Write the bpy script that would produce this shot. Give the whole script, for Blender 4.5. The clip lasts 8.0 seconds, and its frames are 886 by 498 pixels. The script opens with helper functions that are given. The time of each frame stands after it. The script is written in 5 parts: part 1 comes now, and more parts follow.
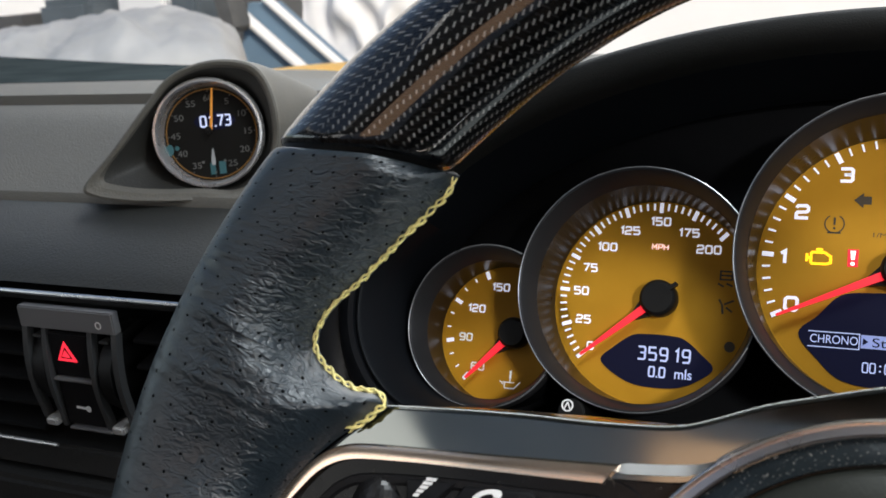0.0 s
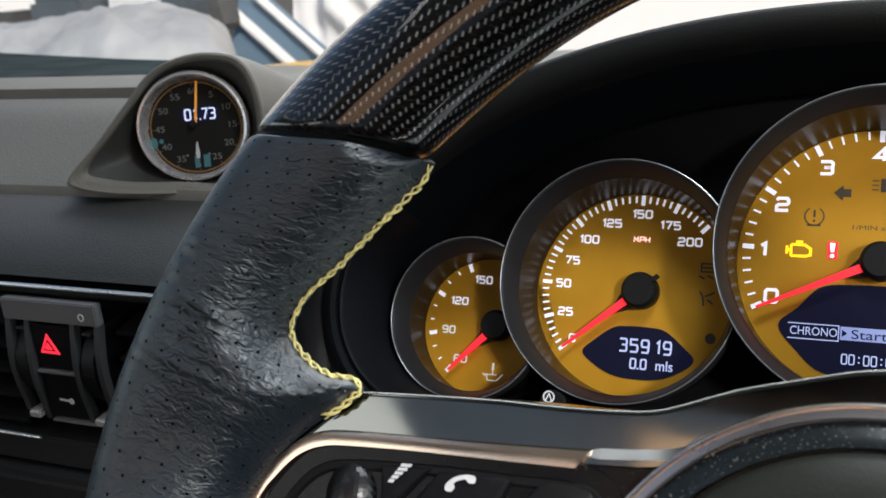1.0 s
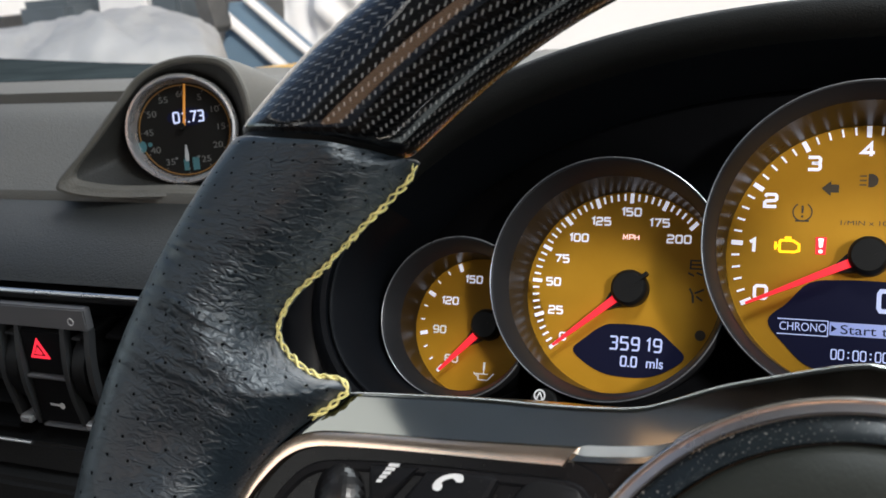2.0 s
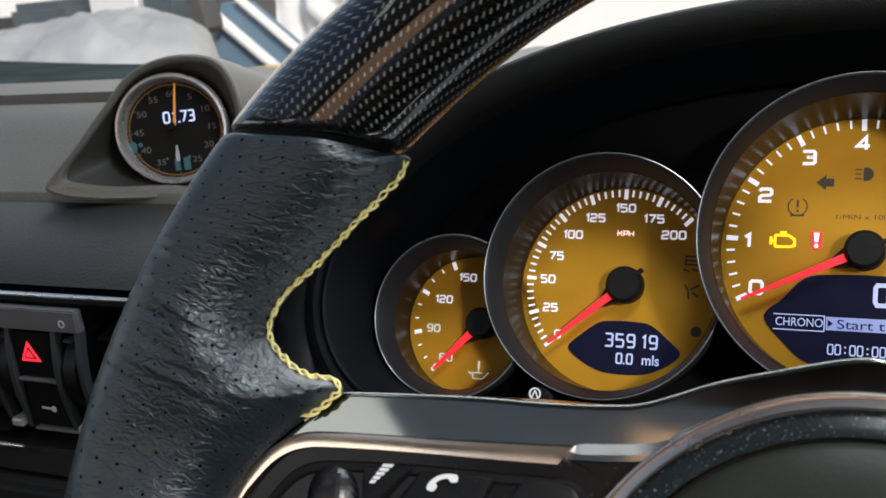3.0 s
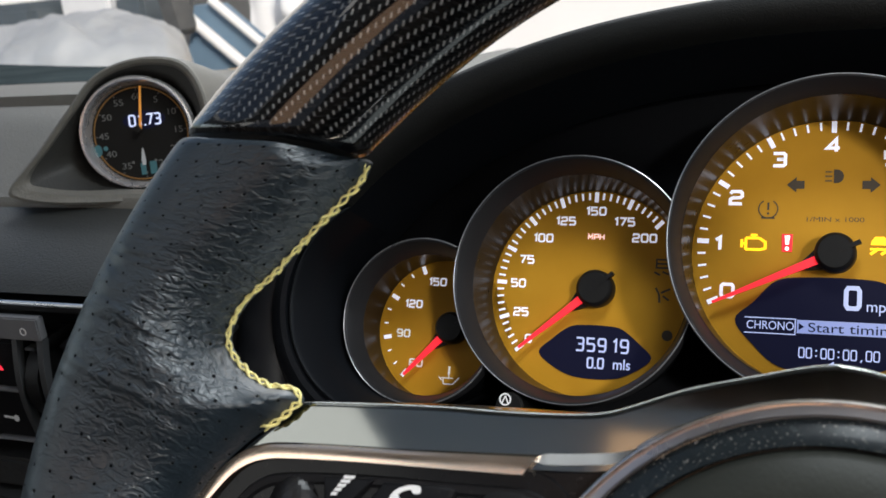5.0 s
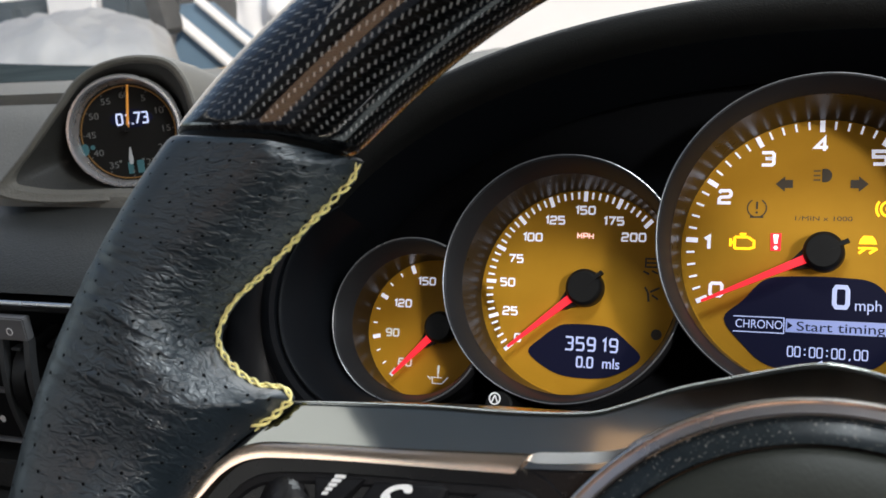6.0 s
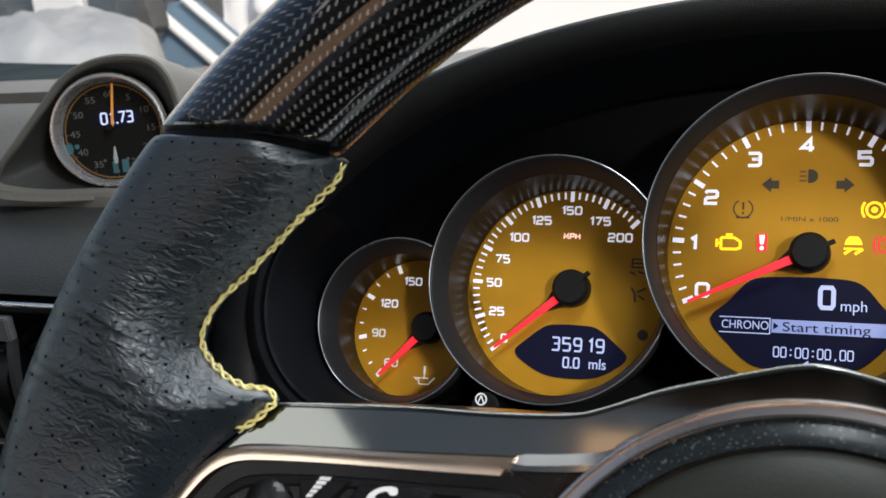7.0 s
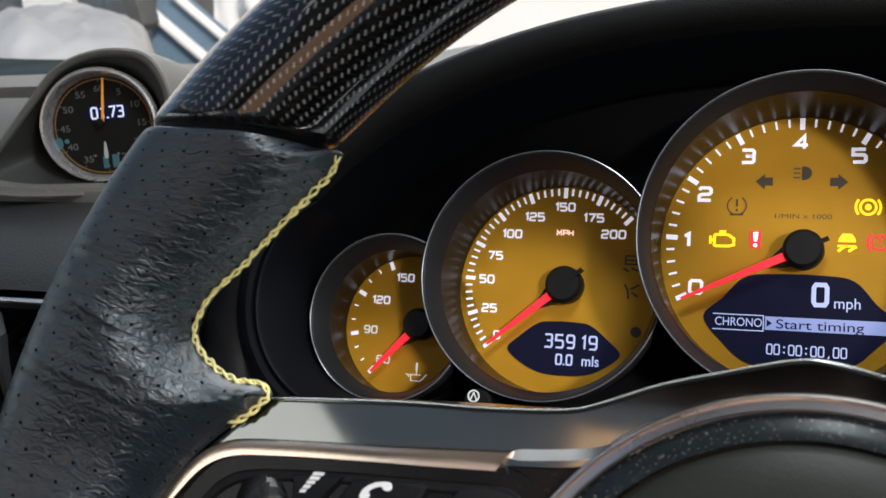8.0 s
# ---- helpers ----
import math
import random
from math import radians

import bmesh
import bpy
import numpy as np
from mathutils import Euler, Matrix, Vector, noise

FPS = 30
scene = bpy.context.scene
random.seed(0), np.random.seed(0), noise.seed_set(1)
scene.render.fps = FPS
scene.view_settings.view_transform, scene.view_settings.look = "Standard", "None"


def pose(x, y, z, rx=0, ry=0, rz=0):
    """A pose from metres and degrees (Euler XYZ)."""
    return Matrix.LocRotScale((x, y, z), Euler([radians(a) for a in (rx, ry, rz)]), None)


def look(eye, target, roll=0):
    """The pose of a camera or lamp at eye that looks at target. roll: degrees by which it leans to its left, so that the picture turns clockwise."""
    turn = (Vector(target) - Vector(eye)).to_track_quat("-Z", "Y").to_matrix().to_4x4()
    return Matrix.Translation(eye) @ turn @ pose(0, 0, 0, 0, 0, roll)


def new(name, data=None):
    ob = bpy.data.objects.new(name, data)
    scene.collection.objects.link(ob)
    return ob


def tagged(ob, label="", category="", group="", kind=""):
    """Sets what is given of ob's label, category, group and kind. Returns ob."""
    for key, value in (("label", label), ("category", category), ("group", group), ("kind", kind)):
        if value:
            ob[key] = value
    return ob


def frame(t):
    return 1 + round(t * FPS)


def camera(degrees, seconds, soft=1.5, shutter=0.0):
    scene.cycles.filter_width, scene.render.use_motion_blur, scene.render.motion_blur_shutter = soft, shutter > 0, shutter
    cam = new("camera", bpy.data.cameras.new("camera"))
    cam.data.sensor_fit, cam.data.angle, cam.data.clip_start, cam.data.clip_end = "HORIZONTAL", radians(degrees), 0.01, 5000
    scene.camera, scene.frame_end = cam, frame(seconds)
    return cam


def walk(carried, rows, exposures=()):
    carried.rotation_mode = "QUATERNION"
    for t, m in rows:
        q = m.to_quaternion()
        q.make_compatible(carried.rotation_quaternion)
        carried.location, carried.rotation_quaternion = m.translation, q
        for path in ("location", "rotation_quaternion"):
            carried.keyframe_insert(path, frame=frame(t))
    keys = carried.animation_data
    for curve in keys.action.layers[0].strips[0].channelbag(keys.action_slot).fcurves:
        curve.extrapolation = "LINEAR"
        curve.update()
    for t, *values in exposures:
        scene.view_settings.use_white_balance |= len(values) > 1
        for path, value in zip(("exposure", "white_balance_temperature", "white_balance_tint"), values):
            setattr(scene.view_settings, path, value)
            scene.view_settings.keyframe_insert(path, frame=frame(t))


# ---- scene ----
cam = camera(44.7, 8.0)
# seconds, place in metres, Euler angles in degrees
PATH = [
    (0.0, 0.11025, -0.42804, 1.24793, 74.606, 4.152, 24.701),
    (0.5, 0.11035, -0.42830, 1.24483, 74.500, 3.872, 24.437),
    (1.0, 0.11449, -0.42820, 1.24527, 74.515, 3.975, 24.296),
    (1.5, 0.11679, -0.42817, 1.24519, 74.538, 4.230, 24.072),
    (3.0, 0.11561, -0.42430, 1.24322, 74.460, 4.963, 23.426),
    (3.5, 0.11728, -0.42348, 1.24280, 74.474, 4.932, 23.174),
    (4.0, 0.11830, -0.42272, 1.24266, 74.506, 4.950, 22.961),
    (4.5, 0.11515, -0.41858, 1.24206, 74.467, 4.951, 22.587),
    (5.0, 0.11669, -0.41794, 1.24232, 74.464, 4.894, 22.202),
    (6.5, 0.11509, -0.41752, 1.24173, 74.365, 4.629, 21.177),
    (7.0, 0.11532, -0.41646, 1.24176, 74.336, 4.498, 20.871),
    (7.5, 0.11463, -0.41558, 1.24088, 74.322, 4.284, 20.696),
    (8.0, 0.11339, -0.41547, 1.24007, 74.260, 4.161, 20.390),
]
walk(cam, [(t, pose(x, y, z, rx, ry, rz)) for t, x, y, z, rx, ry, rz in PATH])
cam.data.dof.use_dof, cam.data.dof.focus_distance, cam.data.dof.aperture_fstop = True, 0.36, 31.0

# ---- world and light ----
SUN = Vector((0.60, -0.69, 0.42)).normalized()
world = bpy.data.worlds.new("overcast_sky")
scene.world = world
world.use_nodes = True
wn = world.node_tree
sky = wn.nodes.new("ShaderNodeTexSky")
sky.sky_type, sky.sun_disc = "NISHITA", False
sky.sun_elevation = math.asin(SUN.z)
sky.sun_rotation = math.atan2(SUN.x, SUN.y)
sky.air_density, sky.dust_density = 1.0, 3.0
wn.nodes["Background"].inputs["Strength"].default_value = 0.15
wn.links.new(sky.outputs[0], wn.nodes["Background"].inputs["Color"])
sun_data = bpy.data.lights.new("sun", "SUN")
sun_data.energy, sun_data.angle, sun_data.color = 2.25, radians(6), (1.0, 0.985, 0.98)
sun = new("sun", sun_data)
sun.matrix_world = look(SUN * 10, (0, 0, 0))


def window_light(name, eye, target, sx, sy, watts, color, roll=0):
    data = bpy.data.lights.new(name, "AREA")
    data.shape, data.size, data.size_y, data.energy, data.color = "RECTANGLE", sx, sy, watts, color
    ob = new(name, data)
    ob.matrix_world = look(eye, target, roll)
    return ob


window_light("windscreen_daylight", (-0.08, 0.60, 1.78), (-0.2, -0.3, 1.1), 1.3, 0.5, 11.2, (0.93, 0.975, 1.0))
window_light("driver_window_daylight", (0.50, -0.42, 1.28), (0.0, -0.2, 1.14), 0.7, 0.14, 1.35, (0.82, 0.94, 1.0))
window_light("passenger_window_daylight", (-1.14, -0.45, 1.42), (0.0, -0.1, 1.05), 0.7, 0.36, 1.2, (0.82, 0.95, 1.0))

# added overhead light; throws the bezels' shade over the dial tops
window_light("added_dial_light", (0.135, -0.145, 1.58), (0.03, 0.0, 1.1), 0.11, 0.12, 1.9, (0.90, 0.97, 1.0))
# unseen warm light added behind the car for the rim lacquer's tan streak
window_light("warm_reflection_light", (-0.05, -1.62, 1.50), (-0.02, -0.2, 1.2), 0.48, 0.38, 0.95, (1.0, 0.56, 0.27))
# added lamp overhead; mirrors as a pale patch in the spoke cover
window_light("added_overhead_light", (-0.91, -1.11, 2.70), (-0.91, -1.1, 0.0), 0.54, 0.60, 2.8, (1.0, 0.96, 0.88))
# added light, placed and tilted for the grey reflection on the spoke
window_light("spoke_reflection_light", (-1.22, -1.69, 1.60), (0.01, -0.22, 1.14), 0.80, 0.80, 4.1, (1.0, 0.975, 0.91), -38.0)

# ---- frames of reference ----
# The dials and the wheel share one inclined frame: x right, y along the dial axes away from the driver, z up the dial faces.
INCLINED = Matrix.Translation((0, 0, 1.1)) @ Matrix.Rotation(radians(-24), 4, "X")
LEVEL = Matrix.Translation((0, 0, 1.1))
ORIGIN = {}


# ---- materials ----
class Nodes:
    def __init__(self, name):
        self.mat = bpy.data.materials.new(name)
        self.mat.use_nodes = True
        self.tree = self.mat.node_tree
        self.bsdf = self.tree.nodes["Principled BSDF"]

    def add(self, kind, **values):
        node = self.tree.nodes.new("ShaderNode" + kind)
        for key, value in values.items():
            node.inputs[key].default_value = value
        return node

    def link(self, a, b):
        self.tree.links.new(a, b)

    def math(self, op, a, b=None, c=None):
        node = self.tree.nodes.new("ShaderNodeMath")
        node.operation = op
        for n, v in enumerate((a, b, c)):
            if v is None:
                continue
            if isinstance(v, (int, float)):
                node.inputs[n].default_value = v
            else:
                self.link(v, node.inputs[n])
        return node.outputs[0]

    def ramp(self, fac, stops):
        node = self.tree.nodes.new("ShaderNodeValToRGB")
        el = node.color_ramp.elements
        while len(el) < len(stops):
            el.new(0.5)
        for e, (p, col) in zip(el, stops):
            e.position, e.color = p, (*col, 1) if len(col) == 3 else col
        self.link(fac, node.inputs[0])
        return node.outputs[0]

    def mix(self, fac, a, b):
        node = self.tree.nodes.new("ShaderNodeMix")
        node.data_type = "RGBA"
        for sock, v in ((node.inputs[0], fac), (node.inputs[6], a), (node.inputs[7], b)):
            if isinstance(v, (int, float)):
                sock.default_value = v
            elif isinstance(v, tuple):
                sock.default_value = (*v, 1)
            else:
                self.link(v, sock)
        return node.outputs[2]

    def bump(self, height, strength, distance, under=None):
        node = self.add("Bump", Strength=strength, Distance=distance)
        self.link(height, node.inputs["Height"])
        if under is not None:
            self.link(under, node.inputs["Normal"])
        return node.outputs[0]


def surface(name, color, rough=0.5, metal=0.0, grain=0.0, grain_size=0.0006, vary=0.15, patch=0.02, coat=0.0, specular=0.5, dust=0.0, speck_from=0.66, speck_scale=900.0):
    """A plain material with tone and roughness varied in patches, and fine relief."""
    n = Nodes(name)
    co = n.add("TexCoord").outputs["Object"]
    big = n.add("TexNoise", Scale=1 / patch, Detail=4.0)
    fine = n.add("TexNoise", Scale=1 / grain_size, Detail=2.0)
    n.link(co, big.inputs["Vector"]), n.link(co, fine.inputs["Vector"])
    tone = n.math("MULTIPLY_ADD", big.outputs[0], 2 * vary, 1 - vary)
    both = n.math("MULTIPLY", tone, n.math("MULTIPLY_ADD", fine.outputs[0], vary, 1 - vary / 2))
    col = n.add("HueSaturation", Color=(*color, 1))
    n.link(both, col.inputs["Value"])
    out = col.outputs[0]
    if dust:
        speck = n.add("TexNoise", Scale=speck_scale, Detail=3.0)
        n.link(co, speck.inputs["Vector"])
        out = n.mix(n.math("MULTIPLY", n.ramp(speck.outputs[0], [(speck_from, (0, 0, 0)), (speck_from + 0.10, (1, 1, 1))]), dust), out, (0.35, 0.33, 0.3))
    n.link(out, n.bsdf.inputs["Base Color"])
    n.link(n.math("MULTIPLY_ADD", big.outputs[0], 0.16, rough - 0.08), n.bsdf.inputs["Roughness"])
    n.bsdf.inputs["Metallic"].default_value = metal
    n.bsdf.inputs["Specular IOR Level"].default_value = specular
    n.bsdf.inputs["Coat Weight"].default_value = coat
    n.bsdf.inputs["Coat Roughness"].default_value = 0.06
    if grain:
        n.link(n.bump(fine.outputs[0], grain, grain_size), n.bsdf.inputs["Normal"])
    return n.mat


def glowing(name, color, strength, base=None):
    n = Nodes(name)
    n.bsdf.inputs["Base Color"].default_value = (*(base or color), 1)
    n.bsdf.inputs["Roughness"].default_value = 0.5
    n.bsdf.inputs["Emission Color"].default_value = (*color, 1)
    n.bsdf.inputs["Emission Strength"].default_value = strength
    return n.mat


def leather_material():
    """Smooth black leather with staggered pin holes and creases that run across the grip."""
    n = Nodes("perforated_leather")
    uv = n.add("UVMap").outputs[0]
    sep = n.add("SeparateXYZ")
    n.link(uv, sep.inputs[0])
    u, v = sep.outputs[0], sep.outputs[1]
    a, b = 0.0058, 0.0054
    row = n.math("DIVIDE", v, b)
    shift = n.math("MULTIPLY", n.math("FLOORED_MODULO", n.math("FLOOR", row), 2.0), 0.5)
    fx = n.math("SUBTRACT", n.math("FRACT", n.math("ADD", n.math("DIVIDE", u, a), shift)), 0.5)
    fy = n.math("SUBTRACT", n.math("FRACT", row), 0.5)
    d = n.math("SQRT", n.math("ADD", n.math("POWER", n.math("MULTIPLY", fx, a * 1000), 2.0), n.math("POWER", n.math("MULTIPLY", fy, b * 1000), 2.0)))
    hole = n.ramp(d, [(0.30, (1, 1, 1)), (0.50, (0, 0, 0))])
    co = n.add("TexCoord").outputs["Object"]
    cells = n.add("TexVoronoi", Scale=1500.0)
    cells.feature = "DISTANCE_TO_EDGE"
    patch = n.add("TexNoise", Scale=70.0, Detail=3.0)
    n.link(co, cells.inputs["Vector"]), n.link(co, patch.inputs["Vector"])
    stretch = n.add("Mapping")
    stretch.inputs["Scale"].default_value = (230.0, 410.0, 1.0)
    stretch.inputs["Rotation"].default_value = (0, 0, radians(-15))
    n.link(uv, stretch.inputs["Vector"])
    crease = n.add("TexNoise", Scale=1.0, Detail=2.0, Roughness=0.5, Distortion=0.7)
    n.link(stretch.outputs[0], crease.inputs["Vector"])
    flat_co = n.add("VectorMath")
    flat_co.operation = "MULTIPLY"
    flat_co.inputs[1].default_value = (1, 0, 1)
    n.link(co, flat_co.inputs[0])
    radius = n.add("VectorMath")
    radius.operation = "LENGTH"
    n.link(flat_co.outputs[0], radius.inputs[0])
    front = n.ramp(n.math("MULTIPLY", radius.outputs["Value"], 5.0), [(0.68, (0.05, 0.05, 0.05)), (0.755, (1, 1, 1)), (0.835, (1, 1, 1)), (0.885, (0.05, 0.05, 0.05))])
    worn = n.ramp(patch.outputs[0], [(0.34, (0.45, 0.45, 0.45)), (0.60, (1, 1, 1))])
    lines = n.math("MULTIPLY", n.math("ABSOLUTE", n.math("SUBTRACT", crease.outputs[0], 0.5)), worn)
    folded = n.math("EXPONENT", n.math("MULTIPLY", n.math("POWER", n.math("DIVIDE", n.math("SUBTRACT", v, 0.474), 0.026), 2.0), -1.0))
    lines = n.math("MULTIPLY", n.math("MULTIPLY", lines, n.math("MULTIPLY_ADD", front, 0.9, 0.1)), n.math("MULTIPLY_ADD", folded, 0.4, 0.6))
    sway = n.add("TexNoise", Scale=160.0, Detail=2.0)
    n.link(uv, sway.inputs["Vector"])
    pucker_co = n.add("VectorMath")
    pucker_co.operation = "MULTIPLY_ADD"
    pucker_co.inputs[1].default_value = (0.0050, 0.0050, 0)
    n.link(sway.outputs["Color"], pucker_co.inputs[0]), n.link(uv, pucker_co.inputs[2])
    pucker_map = n.add("Mapping")
    pucker_map.inputs["Scale"].default_value = (250.0, 380.0, 1.0)
    pucker_map.inputs["Rotation"].default_value = (0, 0, radians(-16))
    n.link(pucker_co.outputs[0], pucker_map.inputs["Vector"])
    pucker = n.add("TexVoronoi", Scale=1.0)
    pucker.feature = "DISTANCE_TO_EDGE"
    pucker.voronoi_dimensions = "2D"
    n.link(pucker_map.outputs[0], pucker.inputs["Vector"])
    along = n.ramp(v, [(0.400, (0.20, 0.20, 0.20)), (0.448, (0.28, 0.28, 0.28)), (0.470, (1, 1, 1)), (0.486, (0.7, 0.7, 0.7)), (0.505, (0.2, 0.2, 0.2))])
    puffs = n.ramp(pucker.outputs["Distance"], [(0.0, (0, 0, 0)), (0.09, (0.36, 0.36, 0.36)), (0.20, (0.68, 0.68, 0.68)), (0.34, (0.90, 0.90, 0.90)), (0.55, (1, 1, 1))])
    n0 = n.bump(n.math("MULTIPLY", n.math("MULTIPLY", puffs, n.math("MULTIPLY", worn, along)), front), 0.33, 0.0008)
    n1 = n.bump(lines, 0.78, 0.0030, n0)
    n2 = n.bump(n.math("MINIMUM", cells.outputs["Distance"], 0.12), 0.12, 0.0005, n1)
    n3 = n.bump(n.math("SUBTRACT", 1.0, hole), 0.9, 0.0006, n2)
    n.link(n3, n.bsdf.inputs["Normal"])
    tone = n.ramp(patch.outputs[0], [(0.3, (0.010, 0.0175, 0.0245)), (0.7, (0.018, 0.028, 0.038))])
    n.link(n.mix(hole, tone, (0.001, 0.001, 0.001)), n.bsdf.inputs["Base Color"])
    n.link(n.math("MULTIPLY_ADD", patch.outputs[0], 0.2, 0.32), n.bsdf.inputs["Roughness"])
    n.link(n.math("MULTIPLY_ADD", hole, -0.85, 0.85), n.bsdf.inputs["Specular IOR Level"])
    return n.mat


def carbon_material():
    """Twill-woven carbon fibre under clear lacquer; painted glints pick out one thread direction each side."""
    n = Nodes("lacquered_carbon_fibre")
    uv = n.add("UVMap").outputs[0]
    turn = n.add("Mapping")
    turn.inputs["Rotation"].default_value = (0, 0, radians(45))
    n.link(uv, turn.inputs["Vector"])
    sep = n.add("SeparateXYZ")
    n.link(turn.outputs[0], sep.inputs[0])
    w = 0.00114
    u, v = n.math("DIVIDE", sep.outputs[0], w), n.math("DIVIDE", sep.outputs[1], w)
    i, j = n.math("FLOOR", u), n.math("FLOOR", v)
    k = n.math("FLOORED_MODULO", n.math("ADD", i, j), 4.0)
    warp = n.math("LESS_THAN", k, 1.5)
    fu, fv = n.math("SUBTRACT", n.math("FRACT", u), 0.5), n.math("SUBTRACT", n.math("FRACT", v), 0.5)
    hill_u = n.math("SUBTRACT", 0.25, n.math("MULTIPLY", fu, fu))
    hill_v = n.math("SUBTRACT", 0.25, n.math("MULTIPLY", fv, fv))
    hill = n.add("Mix")
    n.link(warp, hill.inputs[0]), n.link(hill_v, hill.inputs[2]), n.link(hill_u, hill.inputs[3])
    shine = n.add("TexNoise", Scale=400.0, Detail=2.0)
    n.link(uv, shine.inputs["Vector"])

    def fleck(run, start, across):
        """A glint painted as a pale dash in the middle of each float of two cells."""
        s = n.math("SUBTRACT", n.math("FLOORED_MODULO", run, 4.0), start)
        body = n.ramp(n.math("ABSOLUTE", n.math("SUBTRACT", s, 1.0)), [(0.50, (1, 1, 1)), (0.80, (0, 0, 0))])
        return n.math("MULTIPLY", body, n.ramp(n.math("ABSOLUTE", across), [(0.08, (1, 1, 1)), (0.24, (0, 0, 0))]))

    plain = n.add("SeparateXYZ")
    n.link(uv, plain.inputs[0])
    # Place across the rim decides which threads get the painted sheen.
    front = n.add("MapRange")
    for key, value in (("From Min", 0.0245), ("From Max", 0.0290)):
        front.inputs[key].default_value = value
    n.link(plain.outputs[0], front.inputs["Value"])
    sheen_side = front.outputs[0]
    one = n.math("MULTIPLY", fleck(n.math("ADD", i, v), 0.0, fu), n.math("MULTIPLY_ADD", sheen_side, 0.97, 0.03))
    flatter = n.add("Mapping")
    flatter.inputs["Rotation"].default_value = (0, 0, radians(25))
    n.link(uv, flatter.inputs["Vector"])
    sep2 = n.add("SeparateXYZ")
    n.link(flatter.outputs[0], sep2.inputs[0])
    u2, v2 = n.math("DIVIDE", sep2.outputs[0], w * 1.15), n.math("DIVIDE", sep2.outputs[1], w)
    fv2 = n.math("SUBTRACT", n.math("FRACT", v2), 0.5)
    two = n.math("MULTIPLY", fleck(n.math("ADD", u2, n.math("MULTIPLY", n.math("FLOOR", v2), 2.0)), 2.0, fv2), n.math("MULTIPLY_ADD", sheen_side, -0.72, 0.75))
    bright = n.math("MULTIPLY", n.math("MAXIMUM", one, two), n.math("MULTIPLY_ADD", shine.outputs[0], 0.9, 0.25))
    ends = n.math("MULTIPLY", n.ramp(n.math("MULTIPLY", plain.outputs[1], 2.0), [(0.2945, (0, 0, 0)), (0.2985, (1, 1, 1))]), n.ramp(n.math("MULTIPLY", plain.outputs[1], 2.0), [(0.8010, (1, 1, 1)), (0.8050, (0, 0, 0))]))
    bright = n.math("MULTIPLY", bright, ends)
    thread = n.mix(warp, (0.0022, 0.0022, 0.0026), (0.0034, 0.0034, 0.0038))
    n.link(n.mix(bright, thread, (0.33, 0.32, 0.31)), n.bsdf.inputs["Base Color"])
    n.bsdf.inputs["Roughness"].default_value = 0.35
    n.bsdf.inputs["Specular IOR Level"].default_value = 0.12
    n.bsdf.inputs["Coat Weight"].default_value = 1.0
    n.bsdf.inputs["Coat Roughness"].default_value = 0.02
    n.link(n.bump(hill.outputs[0], 0.15, 0.0006), n.bsdf.inputs["Normal"])
    return n.mat


def dial_material():
    """Mustard lacquer on the dial faces, faintly brushed."""
    n = Nodes("mustard_dial_lacquer")
    co = n.add("TexCoord").outputs["Object"]
    noise1 = n.add("TexNoise", Scale=60.0, Detail=3.0)
    noise2 = n.add("TexNoise", Scale=2500.0, Detail=1.0)
    n.link(co, noise1.inputs["Vector"]), n.link(co, noise2.inputs["Vector"])
    t = n.math("MULTIPLY_ADD", noise2.outputs[0], 0.25, n.math("MULTIPLY", noise1.outputs[0], 0.75))
    n.link(n.ramp(t, [(0.3, (0.335, 0.165, 0.011)), (0.7, (0.39, 0.197, 0.015))]), n.bsdf.inputs["Base Color"])
    n.bsdf.inputs["Roughness"].default_value = 0.5
    n.bsdf.inputs["Specular IOR Level"].default_value = 0.12
    # a weak even glow is added to the lacquer as fill
    n.bsdf.inputs["Emission Color"].default_value = (0.55, 0.26, 0.02, 1)
    n.bsdf.inputs["Emission Strength"].default_value = 0.006
    return n.mat


LEATHER = leather_material()
CARBON = carbon_material()
DIAL = dial_material()
PLAIN_LEATHER = surface("plain_black_leather", (0.014, 0.015, 0.018), 0.42, grain=0.3, grain_size=0.0009)
THREAD = surface("yellow_thread", (0.88, 0.77, 0.31), 0.6, grain=0.6, grain_size=0.0002, vary=0.3, patch=0.002)
PIANO = surface("dark_galvanised_lacquer", (0.200, 0.210, 0.200), 0.075, 1.0, vary=0.06, dust=0.10)
# Silver trim; the warm tint stands for the brown cabin it mirrors.
CHROME = surface("warm_tinted_silver_trim", (0.95, 0.77, 0.61), 0.20, 1.0, vary=0.06)
BUTTON = surface("matt_black_button_plastic", (0.008, 0.008, 0.009), 0.42, grain=0.15, specular=0.14, dust=0.06)
AIRBAG = surface("grained_black_airbag_skin", (0.016, 0.0175, 0.0145), 0.5, grain=0.08, grain_size=0.0011, specular=0.22, dust=0.04)
HOOD = surface("soft_black_hood_skin", (0.0068, 0.0067, 0.0062), 0.62, grain=0.35, grain_size=0.0007, specular=0.13, dust=0.01)
INNER = surface("black_cluster_plastic", (0.0032, 0.0035, 0.0042), 0.6, specular=0.05)
LINER_DARK = surface("satin_black_inner_skin", (0.0048, 0.0056, 0.0072), 0.45, specular=0.16)
TUBE = surface("gloss_black_dial_sleeve", (0.012, 0.0092, 0.0072), 0.30, vary=0.1, specular=0.20)
BEZEL = surface("graphite_bezel_lacquer", (0.027, 0.027, 0.029), 0.36, 0.5, vary=0.1)
BEZEL_LINE = surface("bright_ring_edge", (0.42, 0.42, 0.43), 0.3, 0.8, vary=0.1)
